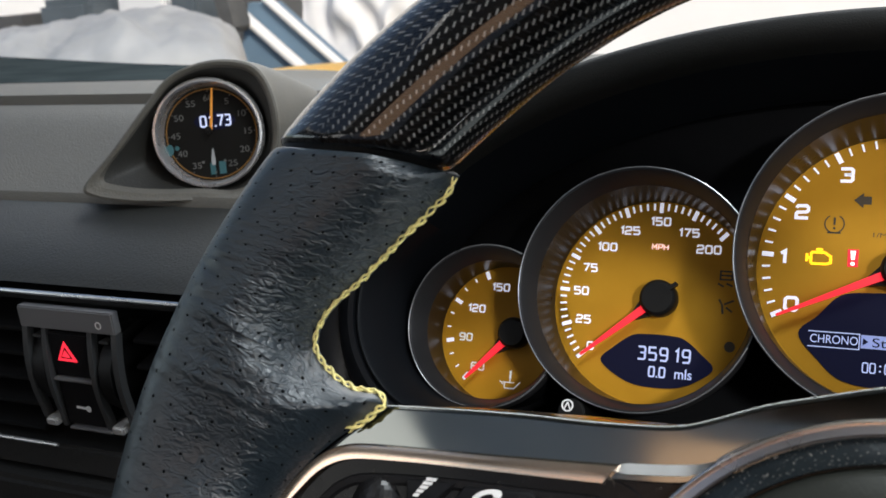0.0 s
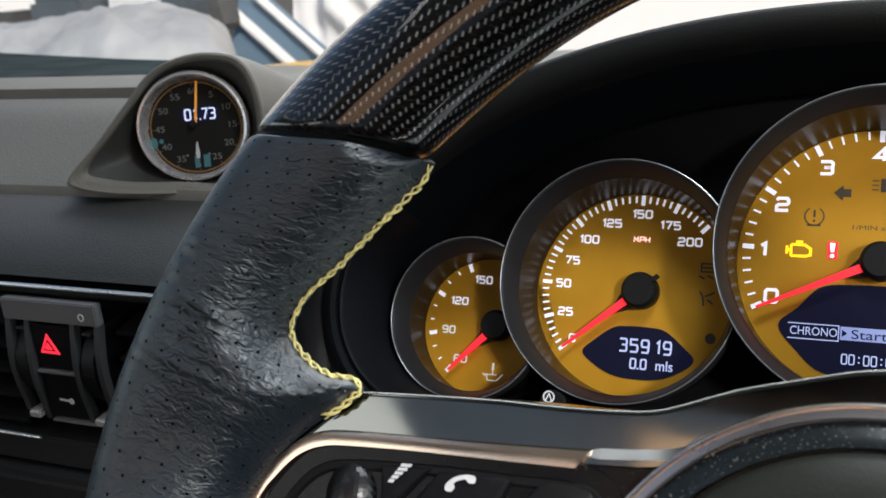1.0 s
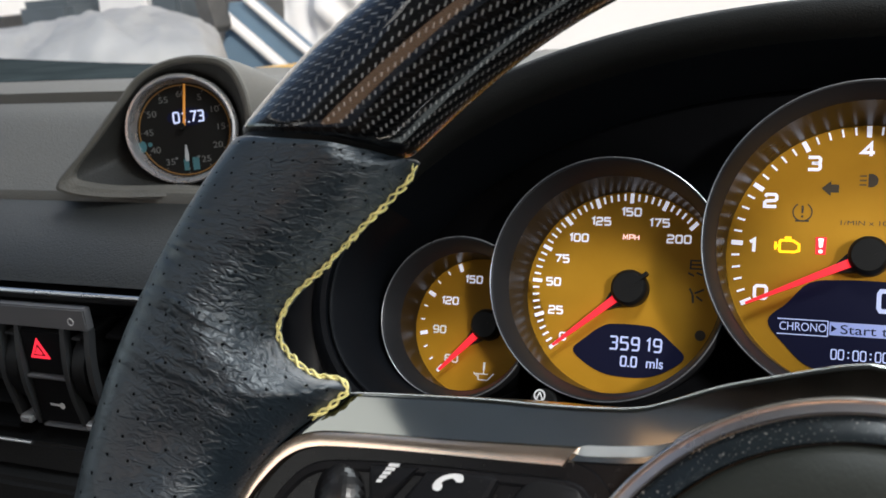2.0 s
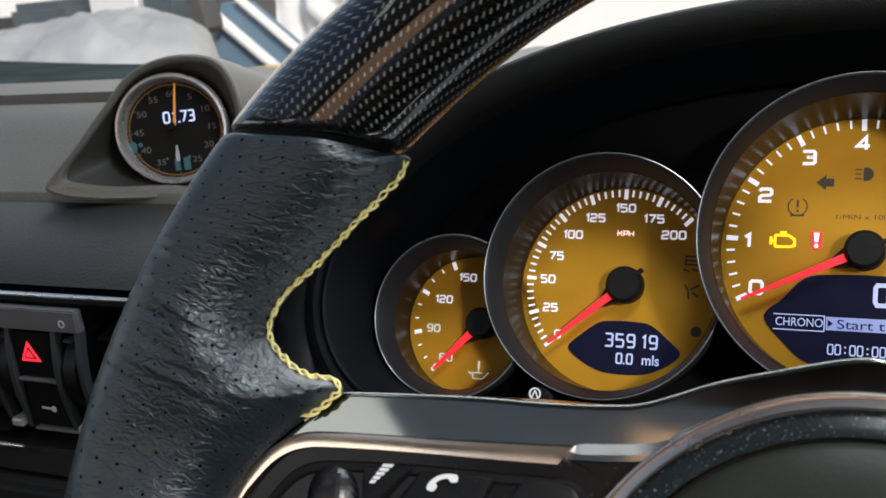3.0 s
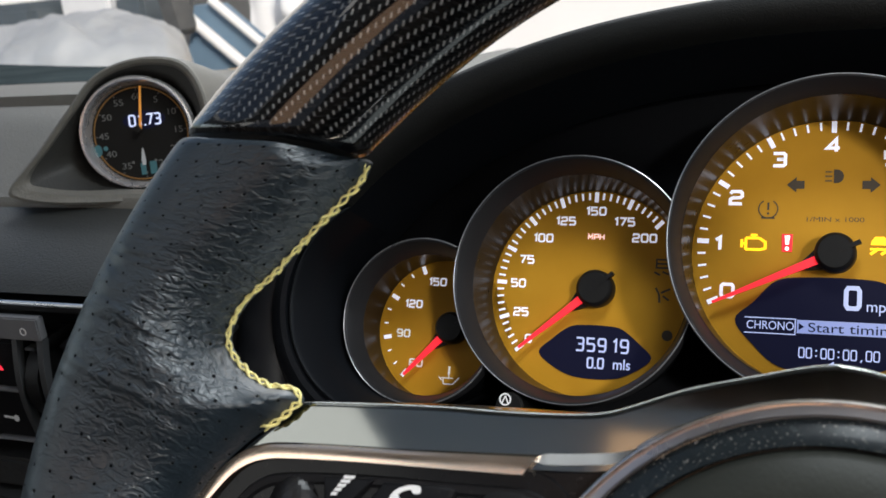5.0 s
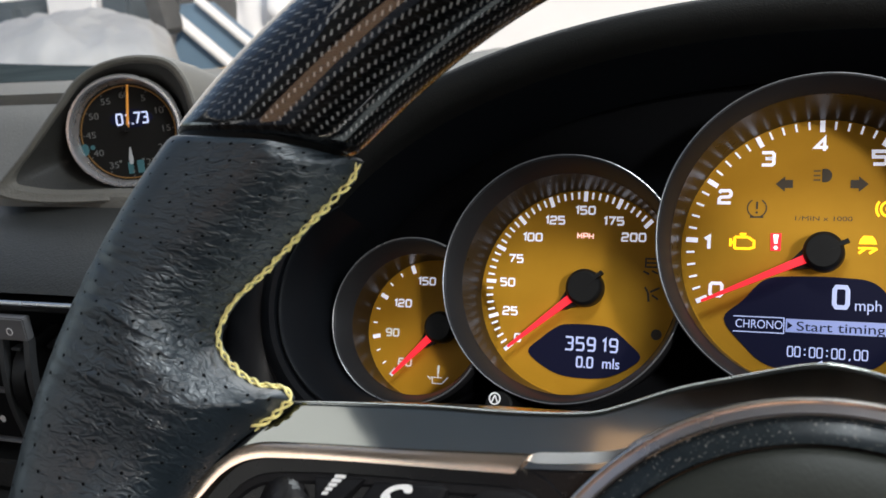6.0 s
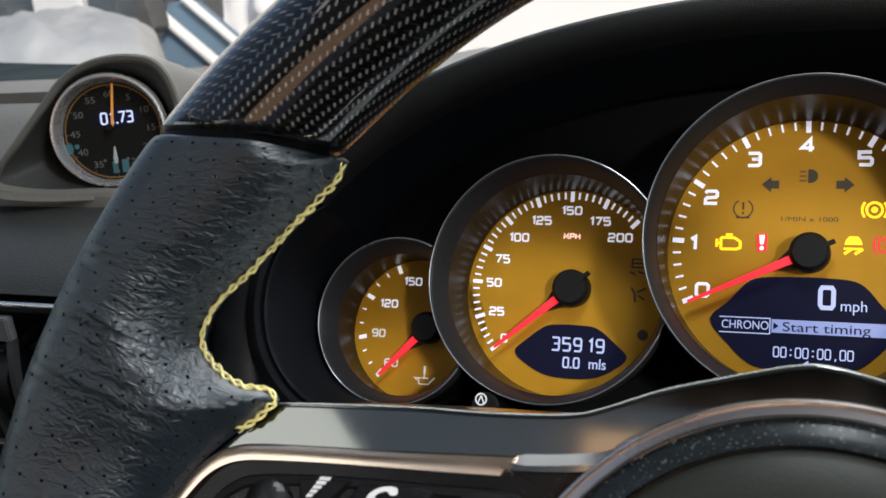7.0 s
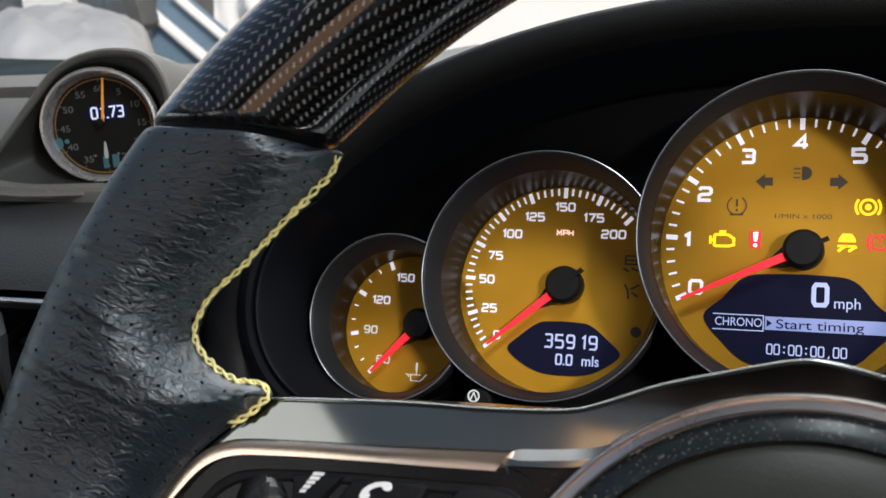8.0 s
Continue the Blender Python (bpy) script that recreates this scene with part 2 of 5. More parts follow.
DASH = surface("grey_brown_dash_skin", (0.130, 0.121, 0.103), 0.6, grain=0.4, grain_size=0.0011, vary=0.12, patch=0.05)
# Dash skin with a lowered colour for the shade on the ledge.
DASH_SHADED = surface("shaded_dash_skin", (0.020, 0.020, 0.0178), 0.6, grain=0.35, grain_size=0.0011, vary=0.12, patch=0.05)
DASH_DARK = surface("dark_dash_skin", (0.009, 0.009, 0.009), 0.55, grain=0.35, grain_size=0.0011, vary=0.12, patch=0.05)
VENT = surface("black_vent_plastic", (0.005, 0.005, 0.0055), 0.5, specular=0.3)
UNIT = surface("graphite_satin_plastic", (0.055, 0.057, 0.060), 0.36, 0.2, vary=0.08)
TOP_GREY = surface("satin_grey_bar", (0.17, 0.17, 0.178), 0.4, 0.2, vary=0.08)
STRIP = surface("aluminium_strip", (0.72, 0.72, 0.73), 0.28, 0.9, vary=0.05)
HAZARD = glowing("red_hazard_triangle", (1.0, 0.03, 0.06), 1.1)
WHITE_GLOW = glowing("lit_white_print", (0.86, 0.86, 1.0), 0.58, (0.6, 0.6, 0.66))
DISPLAY_GLOW = glowing("lit_display_segments", (0.46, 0.56, 1.0), 0.74, (0.2, 0.2, 0.25))
RED_GLOW = glowing("lit_red_needle", (1.0, 0.020, 0.038), 0.85, (0.35, 0.01, 0.015))
YELLOW_GLOW = glowing("lit_yellow_telltale", (1.0, 0.56, 0.005), 1.1)
ORANGE_GLOW = glowing("orange_stopwatch_needle", (1.0, 0.40, 0.05), 0.32, (0.5, 0.2, 0.03))
TEAL_GLOW = glowing("teal_print", (0.12, 0.50, 0.56), 0.03, (0.03, 0.10, 0.115))
DULL_PRINT = surface("dull_white_print", (0.42, 0.42, 0.42), 0.6)
DIM_PRINT = glowing("dim_white_print", (0.6, 0.6, 0.6), 0.010, (0.10, 0.10, 0.095))
CLOCK_GLOW = glowing("lit_clock_segments", (0.62, 0.70, 1.0), 1.0, (0.2, 0.2, 0.25))
SCREEN = glowing("navy_display_glass", (0.030, 0.036, 0.13), 0.12, (0.003, 0.003, 0.008))
SCREEN.node_tree.nodes["Principled BSDF"].inputs["Specular IOR Level"].default_value = 0.08
DARK_PRINT = surface("dark_brown_print", (0.035, 0.024, 0.012), 0.6)
FAINT_PRINT = surface("faint_brown_print", (0.11, 0.06, 0.012), 0.6)
PRINT = surface("white_print", (0.75, 0.75, 0.75), 0.6)
HUB = surface("black_needle_cap", (0.006, 0.006, 0.006), 0.45, specular=0.2)
FACE = surface("black_clock_face", (0.006, 0.0055, 0.0048), 0.5, specular=0.16)
BROWN_LEATHER = surface("brown_leather", (0.12, 0.085, 0.062), 0.5, grain=0.3, grain_size=0.002, patch=0.1)
GREY_WALL = surface("pale_grey_render", (0.62, 0.66, 0.72), 0.6, grain=0.3, grain_size=0.01, patch=0.4)
CLOTH = surface("grey_headliner_cloth", (0.62, 0.61, 0.59), 0.9, grain=0.3, grain_size=0.002, patch=0.1)
SHEET = surface("white_dust_sheet", (0.45, 0.46, 0.455), 0.6, vary=0.28, patch=0.13)
YELLOW_PAINT = surface("yellow_car_paint", (0.80, 0.42, 0.01), 0.35, specular=0.2, vary=0.05)
BLUE = surface("blue_painted_board", (0.145, 0.225, 0.305), 0.5, vary=0.25, patch=0.1)
WHITE_PAINT = surface("white_paint", (0.8, 0.8, 0.79), 0.5, vary=0.05, patch=0.3)
FLOOR = surface("workshop_concrete", (0.42, 0.41, 0.40), 0.7, grain=0.3, grain_size=0.01, vary=0.2, patch=0.6)
COWL = surface("blue_black_glass_border", (0.042, 0.052, 0.053), 0.30, vary=0.6, patch=0.06, specular=0.0, dust=0.06)


# ---- builders ----
def thing(name, frame_m, origin, label, category, group="", kind=""):
    ob = new(name)
    ob.empty_display_size = 0.02
    ob.matrix_world = frame_m @ Matrix.Translation(origin)
    ORIGIN[ob.name] = Vector(origin)
    return tagged(ob, label, category, group, kind)


def part(name, bm, material, parent, label="", sharp=35):
    bmesh.ops.remove_doubles(bm, verts=bm.verts, dist=1e-7)
    bmesh.ops.recalc_face_normals(bm, faces=bm.faces)
    o = ORIGIN[parent.name]
    bmesh.ops.translate(bm, verts=bm.verts, vec=-o)
    me = bpy.data.meshes.new(name)
    bm.to_mesh(me)
    bm.free()
    for p in me.polygons:
        p.use_smooth = True
    me.set_sharp_from_angle(angle=radians(sharp))
    me.materials.append(material)
    ob = new(name, me)
    ob.parent = parent
    ORIGIN[ob.name] = o
    return tagged(ob, label)


def solid(name, bm, material, frame_m, label, category, kind="", sharp=35):
    """A thing or a piece of the setting that is one mesh."""
    bmesh.ops.remove_doubles(bm, verts=bm.verts, dist=1e-7)
    bmesh.ops.recalc_face_normals(bm, faces=bm.faces)
    me = bpy.data.meshes.new(name)
    bm.to_mesh(me)
    bm.free()
    for p in me.polygons:
        p.use_smooth = True
    me.set_sharp_from_angle(angle=radians(sharp))
    me.materials.append(material)
    ob = new(name, me)
    ob.matrix_world = frame_m
    ORIGIN[ob.name] = Vector((0, 0, 0))
    return tagged(ob, label, category, "", kind)


def loft(loops, closed=True, wrap=False, cap=False, uvs=None):
    """Faces between successive loops of equal length. uvs: for each loop the (u, v) of its points, one more than the points if closed."""
    bm = bmesh.new()
    layer = bm.loops.layers.uv.new("UVMap") if uvs else None
    vs = [[bm.verts.new(p) for p in lp] for lp in loops]
    m, rows = len(loops[0]), len(loops)
    for i in range(rows if wrap else rows - 1):
        i2 = (i + 1) % rows
        for j in range(m if closed else m - 1):
            j2 = (j + 1) % m
            try:
                f = bm.faces.new((vs[i][j], vs[i][j2], vs[i2][j2], vs[i2][j]))
            except ValueError:
                continue
            if layer:
                for lp, (a, b) in zip(f.loops, ((i, j), (i, j + 1), (i + 1, j + 1), (i + 1, j))):
                    lp[layer].uv = uvs[a][b]
    if cap:
        for row in (vs[0], vs[-1]):
            try:
                bm.faces.new(row)
            except ValueError:
                pass
    return bm


def lathe(profile, cx, cz, n=96, a0=0.0, a1=360.0):
    """Turns (radius, y) pairs round an axis along y through (cx, cz)."""
    full = a1 - a0 >= 360
    loops = [[Vector((cx + r * math.cos(t), y, cz + r * math.sin(t))) for r, y in profile] for t in np.radians(np.linspace(a0, a1, n, endpoint=not full))]
    return loft(loops, closed=False, wrap=full)


def smooth_path(pts, steps=6, closed=False):
    """Catmull-Rom through 2D or 3D points."""
    p = [np.array(q, float) for q in pts]
    n, out = len(p), []
    for i in range(n if closed else n - 1):
        a, b, c, d = (p[(i + k) % n] if closed else p[min(max(i + k, 0), n - 1)] for k in (-1, 0, 1, 2))
        for s in np.arange(steps) / steps:
            out.append(0.5 * (2 * b + (c - a) * s + (2 * a - 5 * b + 4 * c - d) * s * s + (3 * b - a - 3 * c + d) * s ** 3))
    if not closed:
        out.append(p[-1])
    return out


def inset(outline, d):
    """A closed 2D outline moved inwards by d."""
    o = np.array(outline, float)
    area = np.sum(o[:, 0] * np.roll(o[:, 1], -1) - np.roll(o[:, 0], -1) * o[:, 1])
    t = np.roll(o, -1, 0) - np.roll(o, 1, 0)
    t /= np.maximum(np.linalg.norm(t, axis=1, keepdims=True), 1e-9)
    nrm = np.stack([-t[:, 1], t[:, 0]], 1) * (1 if area > 0 else -1)
    return o + nrm * d


def plate(outline, front, back, steps=((0.0, 0.0012), (0.0004, 0.0004), (0.0012, 0.0))):
    """A solid plate from a closed (x, z) outline: steps are (inset, depth behind the front) of its rounded edge."""
    loops = [[Vector((x, back, z)) for x, z in outline]]
    for d, s in steps:
        loops.append([Vector((x, front + s, z)) for x, z in inset(outline, d)])
    return loft(loops, cap=True)


def strip(outer, inner, section):
    """A moulding between two (x, z) curves; section: (share of the way from outer to inner, y)."""
    loops = []
    for a, b in zip(outer, inner):
        loops.append([Vector((a[0] + (b[0] - a[0]) * w, y, a[1] + (b[1] - a[1]) * w)) for w, y in section])
    return loft(loops, closed=True, cap=True)


def tube(path, radius, n=8, cap=True):
    p = [Vector(q) for q in path]
    loops, up = [], None
    for i, q in enumerate(p):
        d = (p[min(i + 1, len(p) - 1)] - p[max(i - 1, 0)]).normalized()
        if up is None:
            up = d.orthogonal()
        up = (up - d * up.dot(d)).normalized()
        side = d.cross(up)
        r = radius[i] if isinstance(radius, (list, tuple)) else radius
        loops.append([q + (up * math.cos(a) + side * math.sin(a)) * r for a in np.linspace(0, 2 * math.pi, n, endpoint=False)])
    return loft(loops, cap=cap)


def box(x0, x1, y0, y1, z0, z1, bevel=0.0):
    bm = bmesh.new()
    bmesh.ops.create_cube(bm, size=1)
    bmesh.ops.scale(bm, verts=bm.verts, vec=(x1 - x0, y1 - y0, z1 - z0))
    bmesh.ops.translate(bm, verts=bm.verts, vec=((x0 + x1) / 2, (y0 + y1) / 2, (z0 + z1) / 2))
    if bevel:
        bmesh.ops.bevel(bm, geom=bm.edges[:], offset=bevel, segments=2, affect="EDGES")
    return bm


def join(*meshes):
    """Several bmeshes as one."""
    out = bmesh.new()
    for bm in meshes:
        me = bpy.data.meshes.new("joined")
        bm.to_mesh(me)
        bm.free()
        out.from_mesh(me)
        bpy.data.meshes.remove(me)
    return out


DIGITS = {
    "0": "15 00 85 00 100 15 100 85 85 100 15 100 0 85 0 15 15 00", "1": "30 80 66 100 66 0", "2": "0 82 14 100 86 100 100 86 100 62 86 50 14 46 0 34 0 0 100 0",
    "3": "0 100 86 100 100 88 100 62 86 52 30 52 86 52 100 40 100 12 86 0 0 0", "4": "72 0 72 100 0 28 100 28", "5": "98 100 0 100 0 56 86 56 100 44 100 12 86 0 0 0",
    "6": "95 100 15 100 0 85 0 15 15 0 85 0 100 15 100 42 85 55 0 55", "7": "0 100 100 100 38 0", "9": "5 0 85 0 100 15 100 85 85 100 15 100 0 85 0 58 15 45 100 45",
}


def stroke(path, w, y, thick=0.0002):
    """A flat line of constant width along a (x, z) path, with mitred corners."""
    p = np.array(path, float)
    loop = np.allclose(p[0], p[-1])
    if loop:
        p = p[:-1]
    n = len(p)
    rows = []
    for i in range(n):
        a = p[i] - p[i - 1] if i or loop else p[1] - p[0]
        b = p[(i + 1) % n] - p[i] if i < n - 1 or loop else a
        a, b = a / np.linalg.norm(a), b / np.linalg.norm(b)
        na, nb = np.array([-a[1], a[0]]), np.array([-b[1], b[0]])
        m = na + nb
        m = na if np.linalg.norm(m) < 0.2 else m / np.linalg.norm(m)
        m = m * w / 2 / max(0.45, m @ na)
        l, r = p[i] + m, p[i] - m
        rows.append([Vector((l[0], y, l[1])), Vector((l[0], y - thick, l[1])), Vector((r[0], y - thick, r[1])), Vector((r[0], y, r[1]))])
    return loft(rows, closed=True, wrap=loop, cap=not loop)


def digits(text, cx, cz, y, w, h, pitch, line, dot=0.4):
    """Squared wide digits, centred on (cx, cz)."""
    steps = [pitch * (dot if c in ".:," else 0.55 if c == "1" and dot > 0.39 else 1.0) for c in text]
    x, out = cx - sum(steps) / 2, []
    for c, st in zip(text, steps):
        if c in DIGITS:
            v = [float(k) / 100 for k in DIGITS[c].split()]
            dx = x + (st - w) / 2 + (0.26 * w if c == "1" and dot < 0.305 else 0.0)
            out.append(stroke([(dx + a * w, cz + (b - 0.5) * h) for a, b in zip(v[::2], v[1::2])], line, y))
        elif c == ".":
            out.append(bar(x + st / 2 - line / 2, cz - h / 2, x + st / 2 + line / 2, cz - h / 2, line, y))
        x += st
    return join(*out)


def flat(outline, y, thick=0.0002):
    return plate(outline, y - thick, y, ((0.0, 0.0),))


def disc(cx, cz, r, y, n=24, thick=0.0002, rz=None):
    return flat([(cx + r * math.cos(a), cz + (rz or r) * math.sin(a)) for a in np.linspace(0, 2 * math.pi, n, endpoint=False)], y, thick)


def ring(cx, cz, r0, r1, y, n=32, a0=0.0, a1=360.0, thick=0.0002):
    return lathe([(r0, y), (r0, y - thick), (r1, y - thick), (r1, y)], cx, cz, n, a0, a1)


def bar(x0, z0, x1, z1, w, y, thick=0.0002):
    d = np.array([x1 - x0, z1 - z0]) / max(math.hypot(x1 - x0, z1 - z0), 1e-9) * w / 2
    return flat([(x0 - d[1], z0 + d[0]), (x0 + d[1], z0 - d[0]), (x1 + d[1], z1 - d[0]), (x1 - d[1], z1 + d[0])], y, thick)


def lettering(body, x, z, y, size, wide=1.0, align="CENTER", bold=0.0, space=1.0):
    """Words as a thin mesh that faces the driver, centred in height on z."""
    data = bpy.data.curves.new("lettering", "FONT")
    data.body, data.size, data.align_x, data.align_y = body, size, align, "CENTER"
    data.extrude, data.offset, data.space_character = 0.0001, bold, space
    ob = new("lettering", data)
    me = bpy.data.meshes.new_from_object(ob.evaluated_get(bpy.context.evaluated_depsgraph_get()))
    bpy.data.objects.remove(ob)
    bpy.data.curves.remove(data)
    bm = bmesh.new()
    bm.from_mesh(me)
    bpy.data.meshes.remove(me)
    for v in bm.verts:
        v.co = Vector((x + v.co.x * wide, y - v.co.z, z + v.co.y))
    return bm


def fitted(body, x0, x1, z, y, size):
    """Words stretched to run from x0 to x1."""
    bm = lettering(body, 0.0, z, y, size, 1.0, "LEFT")
    lo, hi = min(v.co.x for v in bm.verts), max(v.co.x for v in bm.verts)
    for v in bm.verts:
        v.co.x = x0 + (v.co.x - lo) * (x1 - x0) / (hi - lo)
    return bm


# ---- the setting: cabin and workshop ----
def cabin():
    # Unseen roof; its two openings are added to let light onto spoke and dials.
    bm = join(box(-1.02, -0.72, -1.0, -0.10, 0.46, 0.50), box(-0.72, -0.245, -0.12, -0.10, 0.46, 0.50), box(-0.72, -0.245, -1.0, -0.75, 0.46, 0.50), box(-0.245, 0.0, -1.0, -0.10, 0.46, 0.50), box(0.0, 0.52, -1.0, -0.32, 0.46, 0.50), box(0.0, 0.05, -0.32, -0.10, 0.46, 0.50), box(0.29, 0.52, -0.32, -0.10, 0.46, 0.50))
    solid("ceiling", bm, CLOTH, LEVEL, "pale grey cloth headliner with two added light openings", "ceiling", "structure")
    for n, x in enumerate((-1.04, 0.52)):
        bm = join(box(x, x + 0.05, -1.9, 0.3, -0.75, 0.10, 0.01), box(x, x + 0.05, -1.5, -1.3, 0.10, 0.46), box(x, x + 0.05, -1.3, -0.10, 0.322 if n == 0 else 0.445, 0.46))
        solid("wall_door_%d" % (n + 1), bm, DASH_DARK, LEVEL, "dark door panel under a side window", "wall", "structure")
    # Unseen wall added behind the seats to cut the light on the dials.
    solid("wall_rear_upper", join(box(-1.04, 0.57, -1.06, -1.0, 0.41, 0.50), box(-1.04, -0.98, -1.06, -1.0, -0.05, 0.41), box(0.22, 0.57, -1.06, -1.0, -0.05, 0.41)), DASH_DARK, LEVEL, "added dark wall that cuts light from behind the seats", "wall", "structure")
    # Unseen wall that closes the cabin; its brown is toned for reflections.
    solid("wall_rear", box(-1.04, 0.57, -1.06, -1.0, -0.75, -0.05, 0.01), BROWN_LEATHER, LEVEL, "unseen brown wall behind the seats, toned for reflections", "wall", "structure")
    solid("floor", box(-1.04, 0.57, -1.9, 0.3, -0.80, -0.75), DASH_DARK, LEVEL, "dark carpet floor of the car", "floor", "structure")


def workshop():
    bm = bmesh.new()
    bmesh.ops.create_grid(bm, x_segments=8, y_segments=8, size=60)
    solid("ground", bm, FLOOR, Matrix.Identity(4), "pale grey concrete workshop floor", "ground", "structure")
    solid("wall_front", box(-9, 9, 5.5, 5.7, -1.1, 3.2), WHITE_PAINT, LEVEL, "bright white workshop wall", "wall", "structure")
    # Unseen wall added behind the car as a pale surface to be mirrored.
    solid("wall_back", box(-9, 9, -4.7, -4.5, -1.1, 2.0), GREY_WALL, LEVEL, "unseen pale grey wall added for reflections", "wall", "structure")


cabin()
workshop()


# ---- dashboard ----
def dashboard():
    profile = smooth_path([(0.60, 0.02), (0.45, 0.05), (0.30, 0.066), (0.20, 0.0735), (0.13, 0.0765), (0.106, 0.0765)], 4)
    loops = []
    for x in np.linspace(-1.0, 0.5, 91):
        swell = 0.0065 * min(1.0, max(0.0, (x + 0.235) / 0.07))
        fall = min(1.0, max(0.0, (x + 0.42) / 0.14)) * min(1.0, max(0.0, (-0.14 - x) / 0.08))
        loops.append([Vector((x, y, z - 0.16 * fall * max(0.0, y - 0.19) + swell * math.exp(-((y - 0.30) / 0.05) ** 2))) for y, z in profile] + [Vector((x, 0.106, -0.2)), Vector((x, 0.60, -0.2))])
    solid("dash_top", loft(loops, cap=True), DASH, LEVEL, "grey brown soft skin of the dashboard top", "dashboard", "structure")
    profile = smooth_path([(0.0965, 0.0712), (0.07, 0.0655), (0.035, 0.0500), (0.006, 0.0365)], 4)
    loops = []
    for x in np.linspace(-1.0, -0.135, 60):
        dip = 0.026 * math.exp(-((x + 0.212) / 0.052) ** 2)
        loops.append([Vector((x, y, z - dip * min(1.0, (y - 0.006) / 0.022))) for y, z in profile] + [Vector((x, 0.004, 0.032)), Vector((x, 0.02, -0.2)), Vector((x, 0.0965, -0.2))])
    solid("dash_pad", loft(loops, cap=True), DASH, LEVEL, "grey brown padded dashboard face above the vents", "dashboard", "structure")
    profile = smooth_path([(0.0, 0.0325), (-0.03, 0.0312), (-0.055, 0.0275), (-0.072, 0.0215), (-0.081, 0.0155)], 4)
    loops = [[Vector((x, y, z)) for y, z in profile] + [Vector((x, -0.075, 0.013)), Vector((x, 0.0, 0.013))] for x in np.linspace(-1.0, -0.135, 12)]
    solid("dash_ledge", loft(loops, cap=True), DASH_SHADED, LEVEL, "rounded dashboard ledge over the vents with shade in its colour", "dashboard", "structure")
    loops = []
    for x in np.linspace(-1.0, -0.30, 15):
        far = 0.31 + 0.42 * max(0.0, -0.35 - x) - 0.08 * min(1.0, max(0.0, (x + 0.42) / 0.12))
        drop = 0.16 * min(1.0, max(0.0, (x + 0.42) / 0.14))
        loops.append([Vector((x, 0.20, 0.0740 - drop * 0.01)), Vector((x, 0.215, 0.0755 - drop * 0.05)), Vector((x, far, 0.0675 - 0.004 * min(1.0, max(0, -0.28 - x) / 0.35) - drop * (far - 0.18))), Vector((x, far, 0.04)), Vector((x, 0.20, 0.05))])
    solid("windscreen_border", loft(loops, cap=True), COWL, LEVEL, "blue black glass border at the windscreen foot", "windscreen", "structure")


dashboard()


def vents():
    t = thing("centre_vents", LEVEL, (-0.24, -0.07, -0.07), "black slatted air vents with bright strips in the dashboard", "air vent")
    part("backing", box(-0.42, -0.135, -0.055, -0.05, -0.075, 0.013), VENT, t)
    part("upper_strip", tube([(-0.42, -0.0865, 0.0130), (-0.135, -0.0865, 0.0130)], 0.0011), STRIP, t, "thin bright aluminium strip")
    part("lower_strip", tube([(-0.42, -0.0885, -0.0618), (-0.2625, -0.0885, -0.0618)], 0.0009), STRIP, t, "thin bright aluminium strip")
    part("upper_lip", box(-0.42, -0.135, -0.0845, -0.05, 0.0085, 0.0118, 0.0008), VENT, t)
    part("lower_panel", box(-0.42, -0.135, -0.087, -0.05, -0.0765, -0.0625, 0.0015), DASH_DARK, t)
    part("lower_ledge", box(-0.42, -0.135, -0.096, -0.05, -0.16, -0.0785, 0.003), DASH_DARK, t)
    for x0, x1 in ((-0.42, -0.274), (-0.212, -0.135)):
        for k in range(5):
            z = -0.004 - 0.0125 * k
            b = box(x0, x1, -0.084, -0.060, z - 0.0011, z + 0.0011, 0.0005)
            bmesh.ops.rotate(b, verts=b.verts, cent=(0, -0.07, z), matrix=Matrix.Rotation(radians(14), 3, "X"))
            part("slat", b, VENT, t)
    return t


